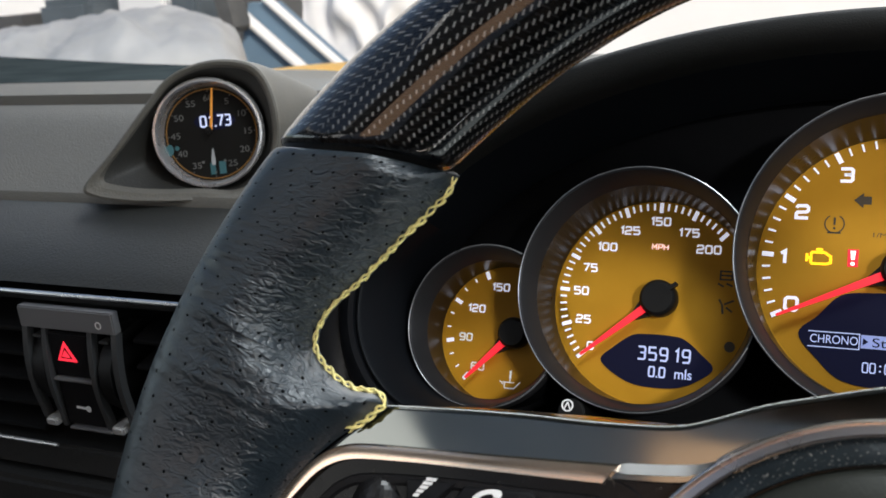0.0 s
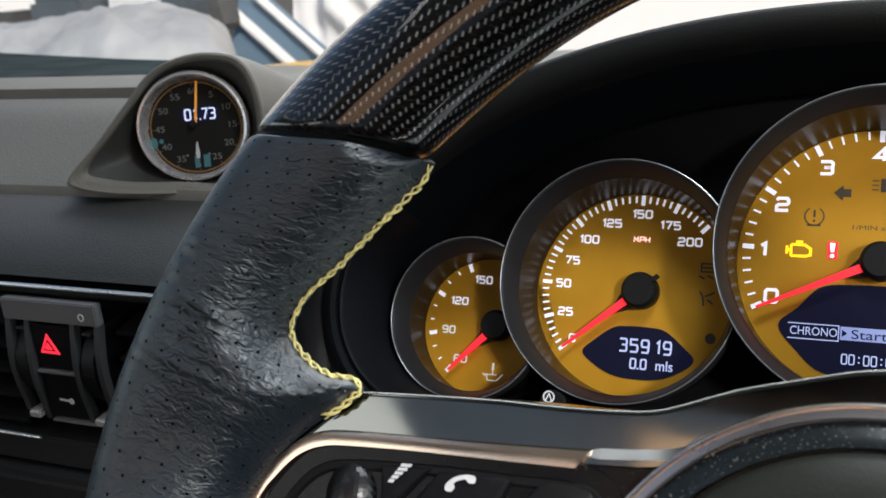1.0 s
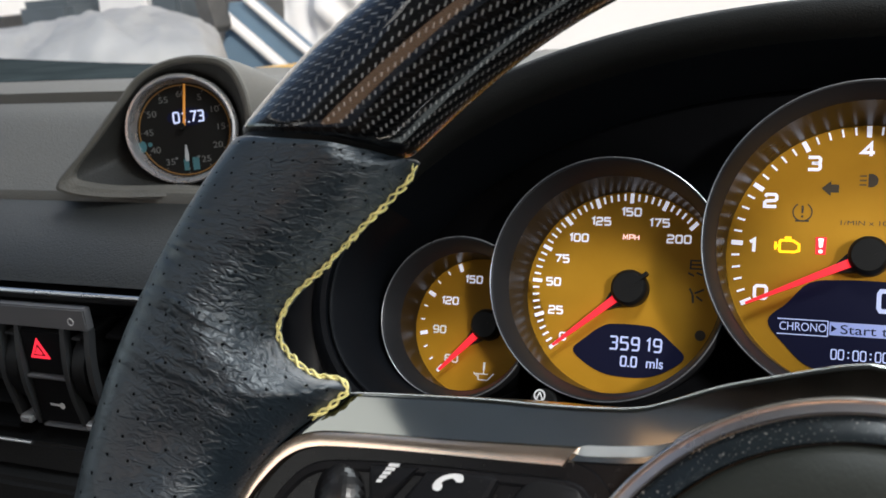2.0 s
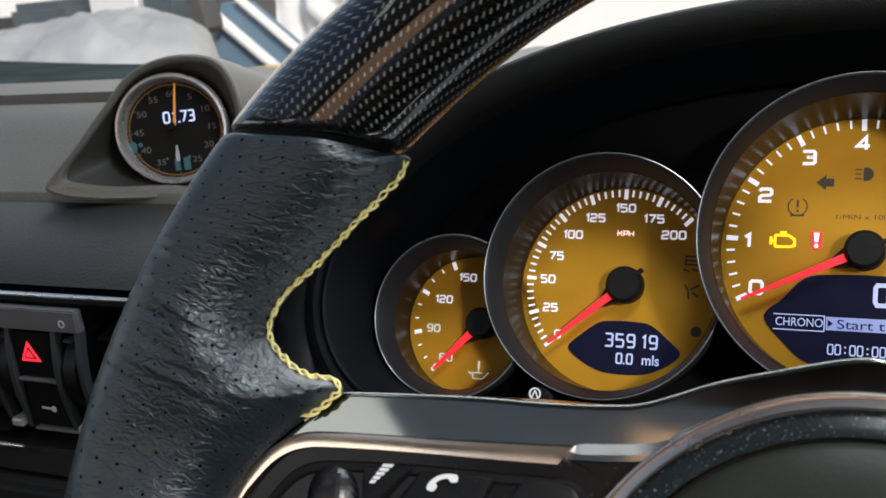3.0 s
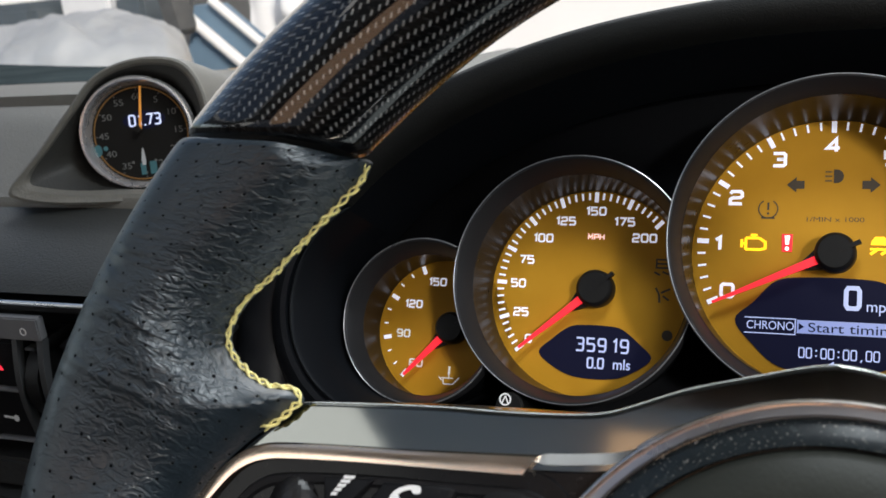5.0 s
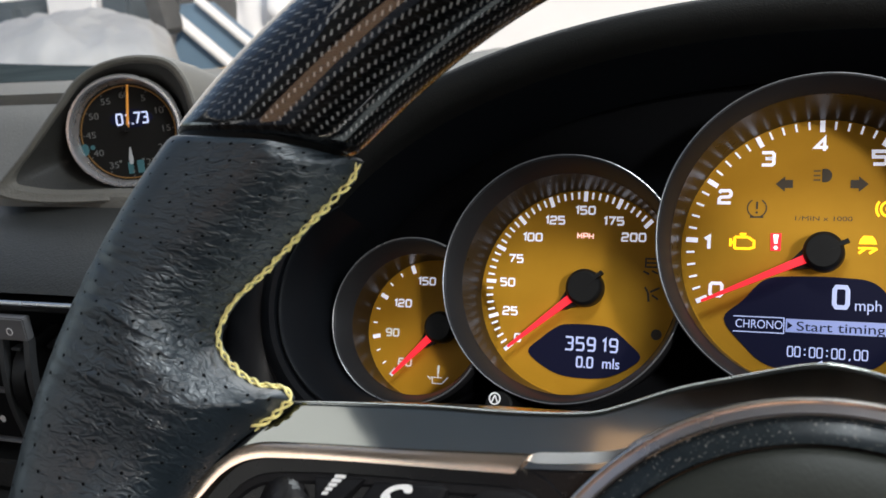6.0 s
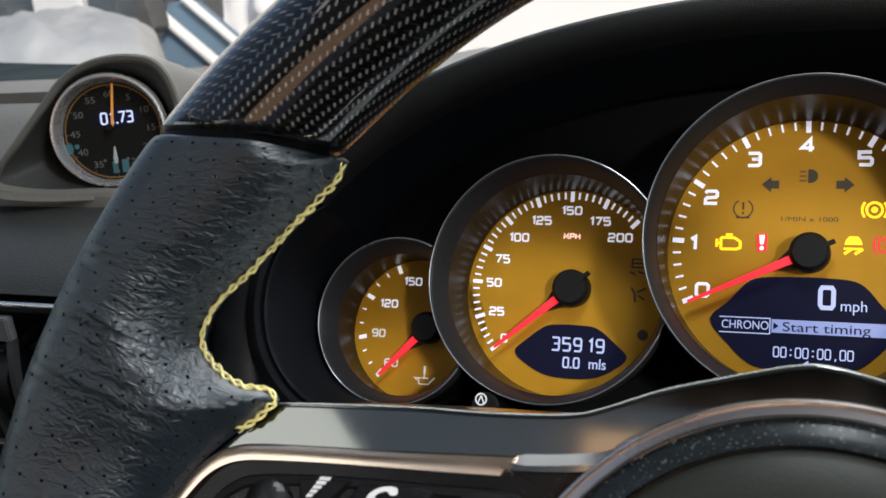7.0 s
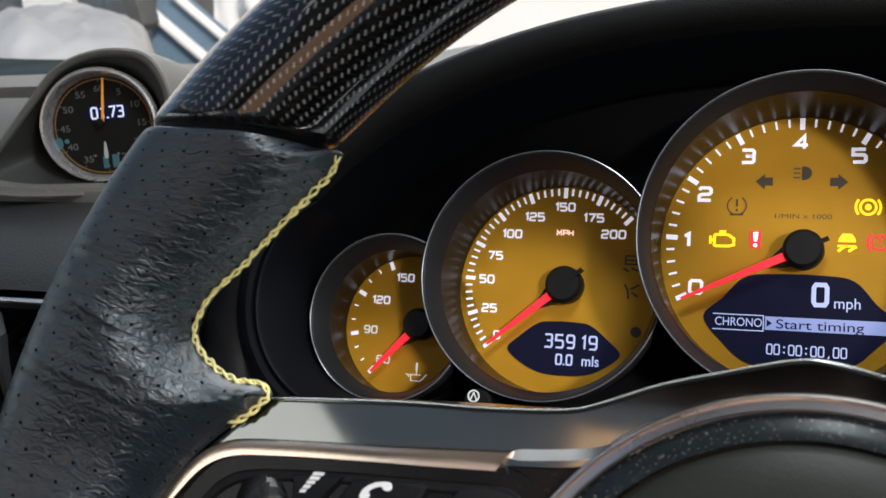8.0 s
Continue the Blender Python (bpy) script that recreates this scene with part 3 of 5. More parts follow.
def vent_console():
    """The centre unit between the vents: frame, hazard and lock buttons, thumb wheels."""
    lean = LEVEL @ Matrix.Translation((-0.2717, -0.088, 0.0089)) @ Matrix.Rotation(radians(4.0), 4, "X") @ Matrix.Diagonal((0.965, 1, 1, 1)) @ Matrix.Translation((0.2717, 0.088, -0.0089))
    t = thing("vent_console", lean, (-0.243, -0.085, -0.052), "graphite switch panel with red hazard button between the air vents", "switch panel")
    f = -0.088
    part("top_bar", box(-0.2717, -0.2141, f - 0.002, f + 0.003, -0.0030, 0.0074, 0.0006), TOP_GREY, t)
    for x0, x1, z0 in ((-0.2717, -0.2685, -0.050), (-0.2597, -0.2570, -0.053), (-0.2318, -0.2290, -0.053), (-0.2173, -0.2141, -0.050)):
        rows = []
        for s in np.linspace(0, 1, 9):
            z = -0.003 + (z0 + 0.003) * s
            y = f - 0.0012 - 0.0035 * math.sin(math.pi * min(1, s * 1.05))
            rows.append([Vector((x0, y, z)), Vector((x1, y, z)), Vector((x1, y + 0.004, z)), Vector((x0, y + 0.004, z))])
        part("rail", loft(rows, cap=True), UNIT, t)
    hz = part("hazard_button", box(-0.2566, -0.2322, f - 0.0015, f + 0.012, -0.0265, -0.0045, 0.0008), BUTTON, t, "black hazard button with lit red triangle")
    tri = [(-0.2530, -0.0185), (-0.2409, -0.0185), (-0.2470, -0.0085)]
    tb = flat(tri, f - 0.0015)
    part("triangle", tb, HAZARD, hz, "lit red triangle")
    part("inner_triangle", flat([tuple(p) for p in inset(tri, 0.0028)], f - 0.00175), glow_dark, hz)
    part("inner_mark", flat([tuple(p) for p in inset(tri, 0.0042)], f - 0.002), HAZARD, hz)
    part("divider", box(-0.2572, -0.2316, f - 0.0032, f + 0.01, -0.0283, -0.0268, 0.0004), TOP_GREY, t)
    lock = part("lock_button", box(-0.2566, -0.2322, f - 0.0012, f + 0.012, -0.0515, -0.0287, 0.0008), BUTTON, t, "black central locking button")
    part("key_mark", join(bar(-0.2485, -0.0420, -0.2425, -0.0423, 0.0011, f - 0.0012), disc(-0.2412, -0.0424, 0.0016, f - 0.0012, 14)), PRINT, lock, "white key symbol")
    part("bottom_line", box(-0.2545, -0.2275, f - 0.003, f + 0.01, -0.0532, -0.0520, 0.0004), TOP_GREY, t)
    for x in (-0.2641, -0.2231):
        w = part("thumb_wheel", lathe_x(x - 0.004, x + 0.004, f + 0.016, -0.026, 0.021), VENT, t, "ribbed black thumb wheel")
        part("thumb_tab", box(x - 0.0036, x + 0.0036, f - 0.0045, f + 0.006, -0.0522, -0.0482, 0.0009), TAB, w, "pale grip tab")
        part("wheel_line", box(x - 0.0028, x + 0.0028, f - 0.0012, f + 0.004, -0.0082, -0.0070, 0.0003), UNIT, w)
    part("open_mark", ring(-0.2228, 0.0012, 0.0013, 0.0018, f - 0.002, 18), PRINT, t, "small white ring mark")
    return t


def lathe_x(x0, x1, cy, cz, r, n=40):
    """A ribbed roller along x."""
    loops = []
    for x, k in ((x0, 0.0), (x0, 0.96), (x0 + 0.0004, 1.0), (x1 - 0.0004, 1.0), (x1, 0.96), (x1, 0.0)):
        loops.append([Vector((x, cy + r * k * (1 - 0.02 * (i % 2)) * math.cos(2 * math.pi * i / n), cz + r * k * (1 - 0.02 * (i % 2)) * math.sin(2 * math.pi * i / n))) for i in range(n)])
    return loft(loops)


TAB = surface("pale_chromed_tab", (0.55, 0.55, 0.55), 0.3, 0.5)
glow_dark = surface("dark_red_button", (0.05, 0.004, 0.006), 0.5)
vents()
vent_console()


# ---- stopwatch clock on the dashboard ----
def stopwatch():
    f = LEVEL @ Matrix.Translation((-0.2362, 0.0205, 0.0678)) @ Matrix.Rotation(radians(30), 4, "Z") @ Matrix.Rotation(radians(-8), 4, "X")
    t = thing("stopwatch_clock", f, (0, 0, -0.036), "round stopwatch clock in a grey dashboard pod with silver ring", "clock")
    lip = smooth_path([(-0.0625, -0.0215), (-0.0475, -0.0060), (-0.0310, 0.0125), (-0.0180, 0.0265), (-0.004, 0.0330), (0.0120, 0.0345), (0.0270, 0.0300), (0.0345, 0.0150), (0.0350, -0.0050), (0.0280, -0.0240), (0.0120, -0.0350), (-0.0120, -0.0340), (-0.0400, -0.0315), (-0.0590, -0.0270)], 5, True)
    lip = np.array(lip)
    m = len(lip)
    ang = np.arctan2(lip[:, 1], lip[:, 0])
    circle = np.stack([0.0281 * np.cos(ang), 0.0281 * np.sin(ang) - 0.0008], 1)
    body = []
    tuck = 0.0065 * np.clip(lip[:, 0] / 0.030, 0, 1) * np.clip((0.012 - lip[:, 1]) / 0.02, 0.3, 1)
    mouth = lip * (0.92 - 0.085 * np.clip((-lip[:, 1] - 0.012) / 0.016, 0, 1) * np.clip((0.02 - lip[:, 0]) / 0.02, 0, 1))[:, None]
    for d, k, w in ((0.019, 0.0, 0.0), (-0.0035, 0.01, 0.0), (-0.0058, 0.4, 0.0), (-0.0060, 0.96, 0.0), (-0.0068, 1.0, 0.0), (-0.0060, 1.03, 0.0), (0.000, 1.045, 0.0), (0.010, 1.05, 0.15), (0.03, 1.03, 0.4), (0.06, 0.9, 0.7), (0.10, 0.62, 0.9), (0.135, 0.2, 1.0)):
        base = (mouth + (lip - mouth) * k if d < 0.0195 and k < 0.9 else lip * k) + (lip * 0 + np.array([0.036, -0.010])) * w * (1.2 if k < 1 else 0.7)
        body.append([Vector((x, d + (g if d < 0.001 else 0.0), z)) for (x, z), g in zip(base, tuck)])
    part("pod", loft(body, cap=True), DASH, t, "grey brown soft pod")
    funnel = [[Vector((x, -0.0036 + g, z)) for (x, z), g in zip(mouth * 1.004, tuck)]]
    for s, deep in ((0.3, 0.16), (0.6, 0.42), (0.84, 0.78), (1.0, 1.0)):
        funnel.append([Vector((x, (-0.0036 + g) * (1 - deep) + 0.0165 * deep, z)) for (x, z), g in zip(mouth * (1 - s) + circle * s, tuck)])
    # Black plate put in as the contact shadow below the pod.
    part("shadow_strip", plate([(x * 1.06, z * 1.05 - 0.0015) for x, z in lip], 0.0195, 0.035, ((0.0, 0.001), (0.002, 0.0))), VENT, t, "black strip for the contact shadow under the pod")
    part("funnel", loft(funnel), RECESS_SHADE, t, "recess round the clock, darkened in colour for shade")
    deep, ex, ez = 0.0070, 0.0008, -0.0014
    well = []
    for a in np.linspace(0, 2 * math.pi, 96, endpoint=False):
        row = []
        for r, y in ((0.0283, 0.018), (0.0285, -0.001), (0.0277, -0.0032), (0.0266, -0.0034), (0.0257, -0.0020), (0.0253, 0.0), (0.0249, 0.003), (0.0244, deep)):
            k = max(0.0, y) / deep if r < 0.027 else 0.0
            row.append(Vector((ex * k + r * math.cos(a), y, -0.0008 + (ez + 0.0008) * k + r * math.sin(a))))
        well.append(row)
    part("bezel", loft(well, closed=False, wrap=True), BEZEL_SILVER, t, "silver clock ring")
    face = part("clock_face", disc(ex, ez, 0.0246, deep + 0.0002, 64), FACE, t, "black face")
    y = deep - 0.0002
    for k, body in enumerate(("60", "5", "10", "15", "20", "25", "", "35", "40", "45", "50", "55")):
        a = radians(90 - 30 * k)
        if body:
            part("numeral", lettering(body, ex + 0.0186 * math.cos(a), ez + 0.0186 * math.sin(a), y, 0.0046, 1.15), DIM_PRINT, face)
        part("tick", bar(ex + 0.0218 * math.cos(a), ez + 0.0218 * math.sin(a), ex + 0.0227 * math.cos(a), ez + 0.0227 * math.sin(a), 0.0004, y), DIM_PRINT, face)
    # A reflection on the well's edge, drawn as a faintly glowing ring.
    part("amber_reflection_ring", ring(ex, ez, 0.0230, 0.0236, y, 64), AMBER, face, "thin ring painted for an amber reflection")
    part("display", disc(ex + 0.0022, ez + 0.0066, 0.0106, y + 0.0001, 40, rz=0.0046), SCREEN, face, "dark display window")
    part("digits", digits("01.73", 0.0034, 0.0052, y - 0.0002, 0.0028, 0.0053, 0.0038, 0.00085, 0.31), CLOCK_GLOW, face, "lit white stopwatch digits")
    part("small_needle", flat([(0.0000, -0.0095), (0.0007, -0.0088), (0.0014, -0.0150), (0.0011, -0.0176), (-0.0005, -0.0176), (-0.0008, -0.0150)], y - 0.0004), DULL_PRINT, face, "small white lower needle")
    part("small_dial_mark", join(disc(-0.0052, -0.0158, 0.0007, y, 12), disc(0.0062, -0.0158, 0.0007, y, 12), disc(0.0008, -0.0215, 0.0006, y, 12)), DIM_PRINT, face)
    part("small_dial", join(bar(-0.0004, -0.0225, -0.0004, -0.0165, 0.0026, y), bar(0.0046, -0.0225, 0.0046, -0.0160, 0.0034, y)), TEAL_GLOW, face, "dull teal print")
    part("teal_mark", join(disc(-0.0216, -0.0082, 0.0020, y - 0.0001, 16, rz=0.0030), disc(-0.0178, -0.0074, 0.0012, y - 0.0001, 14)), TEAL_GLOW, face, "dull teal print")
    part("needle", flat([(0.0004, 0.0010), (0.0017, 0.0008), (0.0041, 0.0222), (0.0032, 0.0224)], deep - 0.0030, 0.0003), ORANGE_GLOW, t, "orange stopwatch needle")
    part("needle_cap", lathe([(0.0, deep - 0.0042), (0.0018, deep - 0.0040), (0.002, deep)], ex - 0.0012, ez + 0.0022, 20), HUB, t)
    return t


AMBER = glowing("amber_reflection", (1.0, 0.45, 0.06), 0.04, (0.14, 0.07, 0.015))
BEZEL_SILVER = surface("satin_silver_ring", (0.60, 0.57, 0.56), 0.28, 0.7, vary=0.06)
# Recess tone is far below the pod's; its shade sits in the colour.
RECESS_SHADE = surface("shaded_pod_recess", (0.022, 0.021, 0.018), 0.6, grain=0.3, grain_size=0.0011)
stopwatch()


# ---- instrument binnacle ----
def outside(bm, cx, cz, r_front, y_front, r_back):
    """Cuts away what lies inside a neighbouring dial's sleeve."""
    gone = []
    for f in bm.faces:
        c = f.calc_center_median()
        k = min(max((c.y - y_front) / (0.004 - y_front), 0), 1)
        if math.hypot(c.x - cx, c.z - cz) < r_front + (r_back - r_front) * k:
            gone.append(f)
    bmesh.ops.delete(bm, geom=gone, context="FACES")
    return bm


def arch(a, b, y, n=90, low=205):
    """Half of a squarish ellipse over the dials, from its left foot to its right."""
    out = []
    for t in np.radians(np.linspace(low, 180 - low, n)):
        c, s = math.cos(t), math.sin(t)
        k = (abs(c) ** 2.1 + abs(s) ** 2.1) ** (-1 / 2.1)
        out.append(Vector((0.098 + a * k * c, y, -0.030 + b * k * s)))
    return out


def binnacle():
    t = thing("instrument_binnacle", INCLINED, (0.098, 0.05, -0.12), "black soft-skinned hood over the instrument dials", "instrument hood")
    rings = [(0.203, 0.112, -0.004), (0.208, 0.116, -0.030), (0.212, 0.1190, -0.0430), (0.2165, 0.1215, -0.0485), (0.224, 0.1262, -0.0520), (0.233, 0.1310, -0.0515), (0.2385, 0.1338, -0.0470), (0.2405, 0.1345, -0.040), (0.2420, 0.1340, -0.015), (0.2440, 0.128, 0.03), (0.245, 0.112, 0.09), (0.24, 0.085, 0.14)]
    skin_rings = [arch(a, b + 0.004, y) for a, b, y in smooth_path(rings[2:], 4)]
    part("hood", loft([row[19:-19] for row in skin_rings], closed=False), HOOD, t, "soft black hood skin", 80)
    # Feet and lining get a darker black than the hood, for shade.
    for foot in (slice(0, 20), slice(-20, None)):
        part("hood_foot", loft([row[foot] for row in skin_rings], closed=False), LINER_DARK, t, "satin black hood foot with shade in its colour", 80)
    part("hood_lining", loft([arch(a, b + 0.004, y) for a, b, y in rings[:3]], closed=False), LINER_DARK, t, "dull black hood lining with shade in its colour")
    face = [(p.x, p.z) for p in arch(0.206, 0.119, 0, 60)] + [(0.29, -0.13), (-0.094, -0.13)]
    part("cluster_panel", plate(face, 0.0026, 0.02, ((0.0, 0.0),)), INNER, t, "black panel behind the dials")
    part("surround", lathe([(0.062, -0.030), (0.0575, -0.0480), (0.0530, -0.0545), (0.0480, -0.0570), (0.0458, -0.0566), (0.0454, -0.0535), (0.0447, -0.0535), (0.0444, -0.0560), (0.0436, -0.0563), (0.0425, -0.0550), (0.0372, -0.0240)], -0.0668, -0.0145, 90, 118, 290), LINER_DARK, t, "raised black rim with a groove round the small dial")
    part("lower_cowl", box(-0.105, 0.30, -0.060, 0.02, -0.128, -0.0660, 0.006), HOOD, t)
    knob = part("reset_knob", lathe([(0.0, -0.0300), (0.0050, -0.0300), (0.0058, -0.0290), (0.0060, -0.004)], -0.0225, -0.0505, 40), HUB, t, "black trip reset knob")
    part("knob_mark", join(ring(-0.0240, -0.0478, 0.0019, 0.0025, -0.0300, 24), bar(-0.0252, -0.0492, -0.0240, -0.0464, 0.0005, -0.0300), bar(-0.0228, -0.0492, -0.0240, -0.0464, 0.0005, -0.0300)), PRINT, knob, "white ring symbol")
    return t


binnacle()


def gauge(name, label, cx, cz, ox, oz, r_bezel, y_bezel, r_dial, n_turn, cut=None):
    """A dial in a conical sleeve. (cx, cz): the dial's middle; (ox, oz): the bezel's."""
    t = thing(name, INCLINED, (cx, 0.02, cz - r_dial), label, "gauge", "dials in the instrument binnacle")

    def cone(prof):
        loops = []
        for a in np.linspace(0, 2 * math.pi, n_turn, endpoint=False):
            row = []
            for r, y in prof:
                k = min(max((y - y_bezel) / (0 - y_bezel), 0), 1)
                row.append(Vector((ox + (cx - ox) * k + r * math.cos(a), y, oz + (cz - 0.0016 - oz) * k + r * math.sin(a))))
            loops.append(row)
        bm = loft(loops, closed=False, wrap=True)
        return outside(bm, *cut) if cut else bm

    b = y_bezel
    part("bezel", cone([(r_bezel + 0.0004, b + 0.007), (r_bezel + 0.0006, b + 0.0012), (r_bezel, b), (r_bezel - 0.0007, b + 0.0001), (r_bezel - 0.0012, b + 0.0006), (r_bezel - 0.0040, b + 0.0090), (r_bezel - 0.0046, b + 0.0100)]), BEZEL, t, "graphite grey dial ring")
    part("rim_line", cone([(r_bezel + 0.0003, b + 0.0006), (r_bezel + 0.0002, b - 0.0002), (r_bezel, b - 0.0003), (r_bezel - 0.0002, b - 0.0001), (r_bezel - 0.0002, b + 0.0006)]), BEZEL_LINE, t, "thin bright edge of the ring")
    part("sleeve", cone([(r_bezel - 0.0044, b + 0.0095), (r_dial + 0.0024, -0.0004), (r_dial + 0.0024, 0.003)]), TUBE, t, "gloss black sleeve")
    part("shell", cone([(r_bezel + 0.0004, b + 0.006), (r_dial + 0.0035, 0.006)]), INNER, t)
    dial = part("dial", disc(cx, cz - 0.0016, r_dial + 0.0026, 0.0006, 96, 0.0006), DIAL, t, "mustard yellow dial face")
    return t, dial


def scale_marks(dial, cx, cz, r, start, step, majors, minors, long_w, short_w, long_l, short_l):
    """Tick marks on a dial; alike marks share their mesh."""
    meshes = {}
    for i in range((majors - 1) * minors + 1):
        major = i % minors == 0
        key = "major" if major else "minor"
        ln, w = (long_l, long_w) if major else (short_l, short_w)
        a = radians(start - step * i / minors)
        if key not in meshes:
            bm = plate([(-ln / 2, -w / 2), (ln / 2, -w / 2), (ln / 2, w / 2), (-ln / 2, w / 2)], -0.0003, 0, ((0, 0),))
            me = bpy.data.meshes.new("tick")
            bm.to_mesh(me)
            bm.free()
            me.materials.append(WHITE_GLOW)
            meshes[key] = me
        ob = new("tick", meshes[key])
        ob.parent = dial
        rr = r if major else r + (long_l - short_l) * 0.28
        ob.matrix_basis = Matrix.Translation(Vector((cx + rr * math.cos(a), -0.0001, cz + rr * math.sin(a))) - ORIGIN[dial.name]) @ Matrix.Rotation(-a, 4, "Y")


def needle(t, cx, cz, angle, length, r_cap, lift=0.006):
    a = radians(angle)
    d, s = np.array([math.cos(a), math.sin(a)]), np.array([-math.sin(a), math.cos(a)])
    c = np.array([cx, cz])
    pts = [c + d * r_cap * 0.75 + s * 0.0017, c + d * r_cap * 0.75 - s * 0.0017, c + d * length - s * 0.00045, c + d * length + s * 0.00045]
    nd = part("needle", plate([tuple(p) for p in pts], -lift + 0.0010, -lift + 0.0026, ((0, 0),)), RED_GLOW, t, "lit red needle")
    root = [c + d * r_cap * 0.3 + s * r_cap * 0.75, c + d * r_cap * 0.3 - s * r_cap * 0.75, c + d * r_cap * 1.7 - s * 0.0015, c + d * r_cap * 1.7 + s * 0.0015]
    part("needle_root", plate([tuple(p) for p in root], -lift + 0.0022, -0.0010, ((0, 0),)), HUB, nd)
    part("needle_cap", lathe([(0.0, -lift - 0.0016), (r_cap * 0.80, -lift - 0.0016), (r_cap * 0.95, -lift - 0.0006), (r_cap, -lift + 0.0008), (r_cap, -0.0006)], cx, cz, 48), HUB, t, "black needle cap")
    tail = [c - d * r_cap * 0.2 + s * 0.0008, c - d * r_cap * 0.2 - s * 0.0008, c - d * r_cap * 1.3 - s * 0.0008, c - d * r_cap * 1.3 + s * 0.0008]
    part("needle_tail", plate([tuple(p) for p in tail], -lift - 0.0018, -lift + 0.001, ((0, 0),)), HUB, t)


def lens_shape(cx, top, bottom, left, right, mid, flat_half):
    pts = [(left, mid), (cx - (cx - left) * 0.80, mid + (top - mid) * 0.42), (cx - flat_half * 1.35, top - (top - mid) * 0.10), (cx - flat_half * 0.6, top), (cx + flat_half * 0.6, top), (cx + flat_half * 1.35, top - (top - mid) * 0.10), (cx + (right - cx) * 0.80, mid + (top - mid) * 0.42), (right, mid), (cx + (right - cx) * 0.80, mid + (bottom - mid) * 0.48), (cx + flat_half * 1.2, bottom - (bottom - mid) * 0.1), (cx, bottom), (cx - flat_half * 1.2, bottom - (bottom - mid) * 0.1), (cx - (cx - left) * 0.80, mid + (bottom - mid) * 0.48)]
    return [tuple(p) for p in smooth_path(pts, 5, True)]


TACH = (0.0943, 0.0192)
TACH_BEZEL = (0.0978, 0.0190)


def speedometer():
    cx, cz = 0.0, 0.0
    t, dial = gauge("speedometer", "speedometer with mustard dial and red needle in a graphite ring", cx, cz, -0.0005, 0.0014, 0.0494, -0.030, 0.0411, 160, (*TACH_BEZEL, 0.0602, -0.038, 0.0565))
    scale_marks(dial, cx, cz, 0.0393, 221.1, 21.98, 9, 5, 0.0016, 0.0008, 0.0043, 0.0029)
    for n, (x, z) in enumerate(((-25.8, -21.9), (-29.9, -10.6), (-31.9, 1.7), (-28.8, 12.0), (-21.9, 21.5), (-12.4, 29.0), (0.6, 33.4), (13.0, 29.0), (21.7, 22.3))):
        part("numeral", digits(str(25 * n), x / 1000, z / 1000, 0.0, 0.0025, 0.0031, 0.0036, 0.00072), WHITE_GLOW, dial)
    w, h = 0.00085, 0.00105
    for x, paths in ((-0.0013, [[(-w, -h), (-w, h), (0, -0.2 * h), (w, h), (w, -h)]]), (0.0013, [[(-w, -h), (-w, h), (w, h), (w, -0.1 * h), (-w, -0.1 * h)]]), (0.0037, [[(-w, -h), (-w, h)], [(w, -h), (w, h)], [(-w, 0), (w, 0)]])):
        part("unit_letter", join(*[stroke([(x + p[0], 0.0224 + p[1]) for p in path], 0.00048, 0.0) for path in paths]), WHITE_RED, dial, "small pinkish letter of the unit")
    scr = part("display", flat(lens_shape(0.0032, -0.0149, -0.0372, -0.0207, 0.0270, -0.0270, 0.0085), 0.0, 0.0003), SCREEN, dial, "navy lens-shaped display")
    part("odometer", digits("35919", 0.0064, -0.0230, -0.0003, 0.0030, 0.0052, 0.0047, 0.0008, 0.3), DISPLAY_GLOW, t, "lit odometer digits")
    part("trip_counter", join(digits("0.0", 0.0040, -0.0305, -0.0003, 0.0022, 0.0040, 0.0034, 0.0007, 0.3), lettering("mls", 0.0150, -0.0307, -0.0003, 0.0060, 0.92, bold=0.00006)), DISPLAY_GLOW, t, "lit trip digits")
    x, z = 0.0295, 0.0105
    part("dark_symbol", join(stroke([(x - 0.0022, z - 0.0004), (x - 0.0022, z + 0.0030), (x + 0.0026, z + 0.0030), (x + 0.0026, z - 0.0004), (x - 0.0022, z - 0.0004)], 0.0007, 0), bar(x - 0.0022, z + 0.0013, x + 0.0026, z + 0.0013, 0.0007, 0), bar(x - 0.0030, z - 0.0022, x - 0.0006, z - 0.0034, 0.0008, 0), bar(x + 0.0004, z - 0.0020, x + 0.0030, z - 0.0030, 0.0008, 0)), DARK_PRINT, dial, "dark traction symbol")
    x, z = 0.0300, -0.0010
    part("dark_symbol", join(bar(x - 0.0026, z + 0.0028, x - 0.0012, z + 0.0004, 0.0008, 0), bar(x - 0.0012, z + 0.0004, x - 0.0008, z - 0.0032, 0.0009, 0), bar(x - 0.0004, z + 0.0008, x + 0.0034, z + 0.0026, 0.0008, 0), bar(x + 0.0004, z - 0.0004, x + 0.0030, z - 0.0022, 0.0008, 0)), DARK_PRINT, dial, "dark belt symbol")
    part("dark_spot", disc(0.0330, -0.0175, 0.0022, 0.0, 20), DARK_PRINT, dial)
    needle(t, 0.0031, 0.0002, 219.6, 0.0412, 0.0078)
    return t


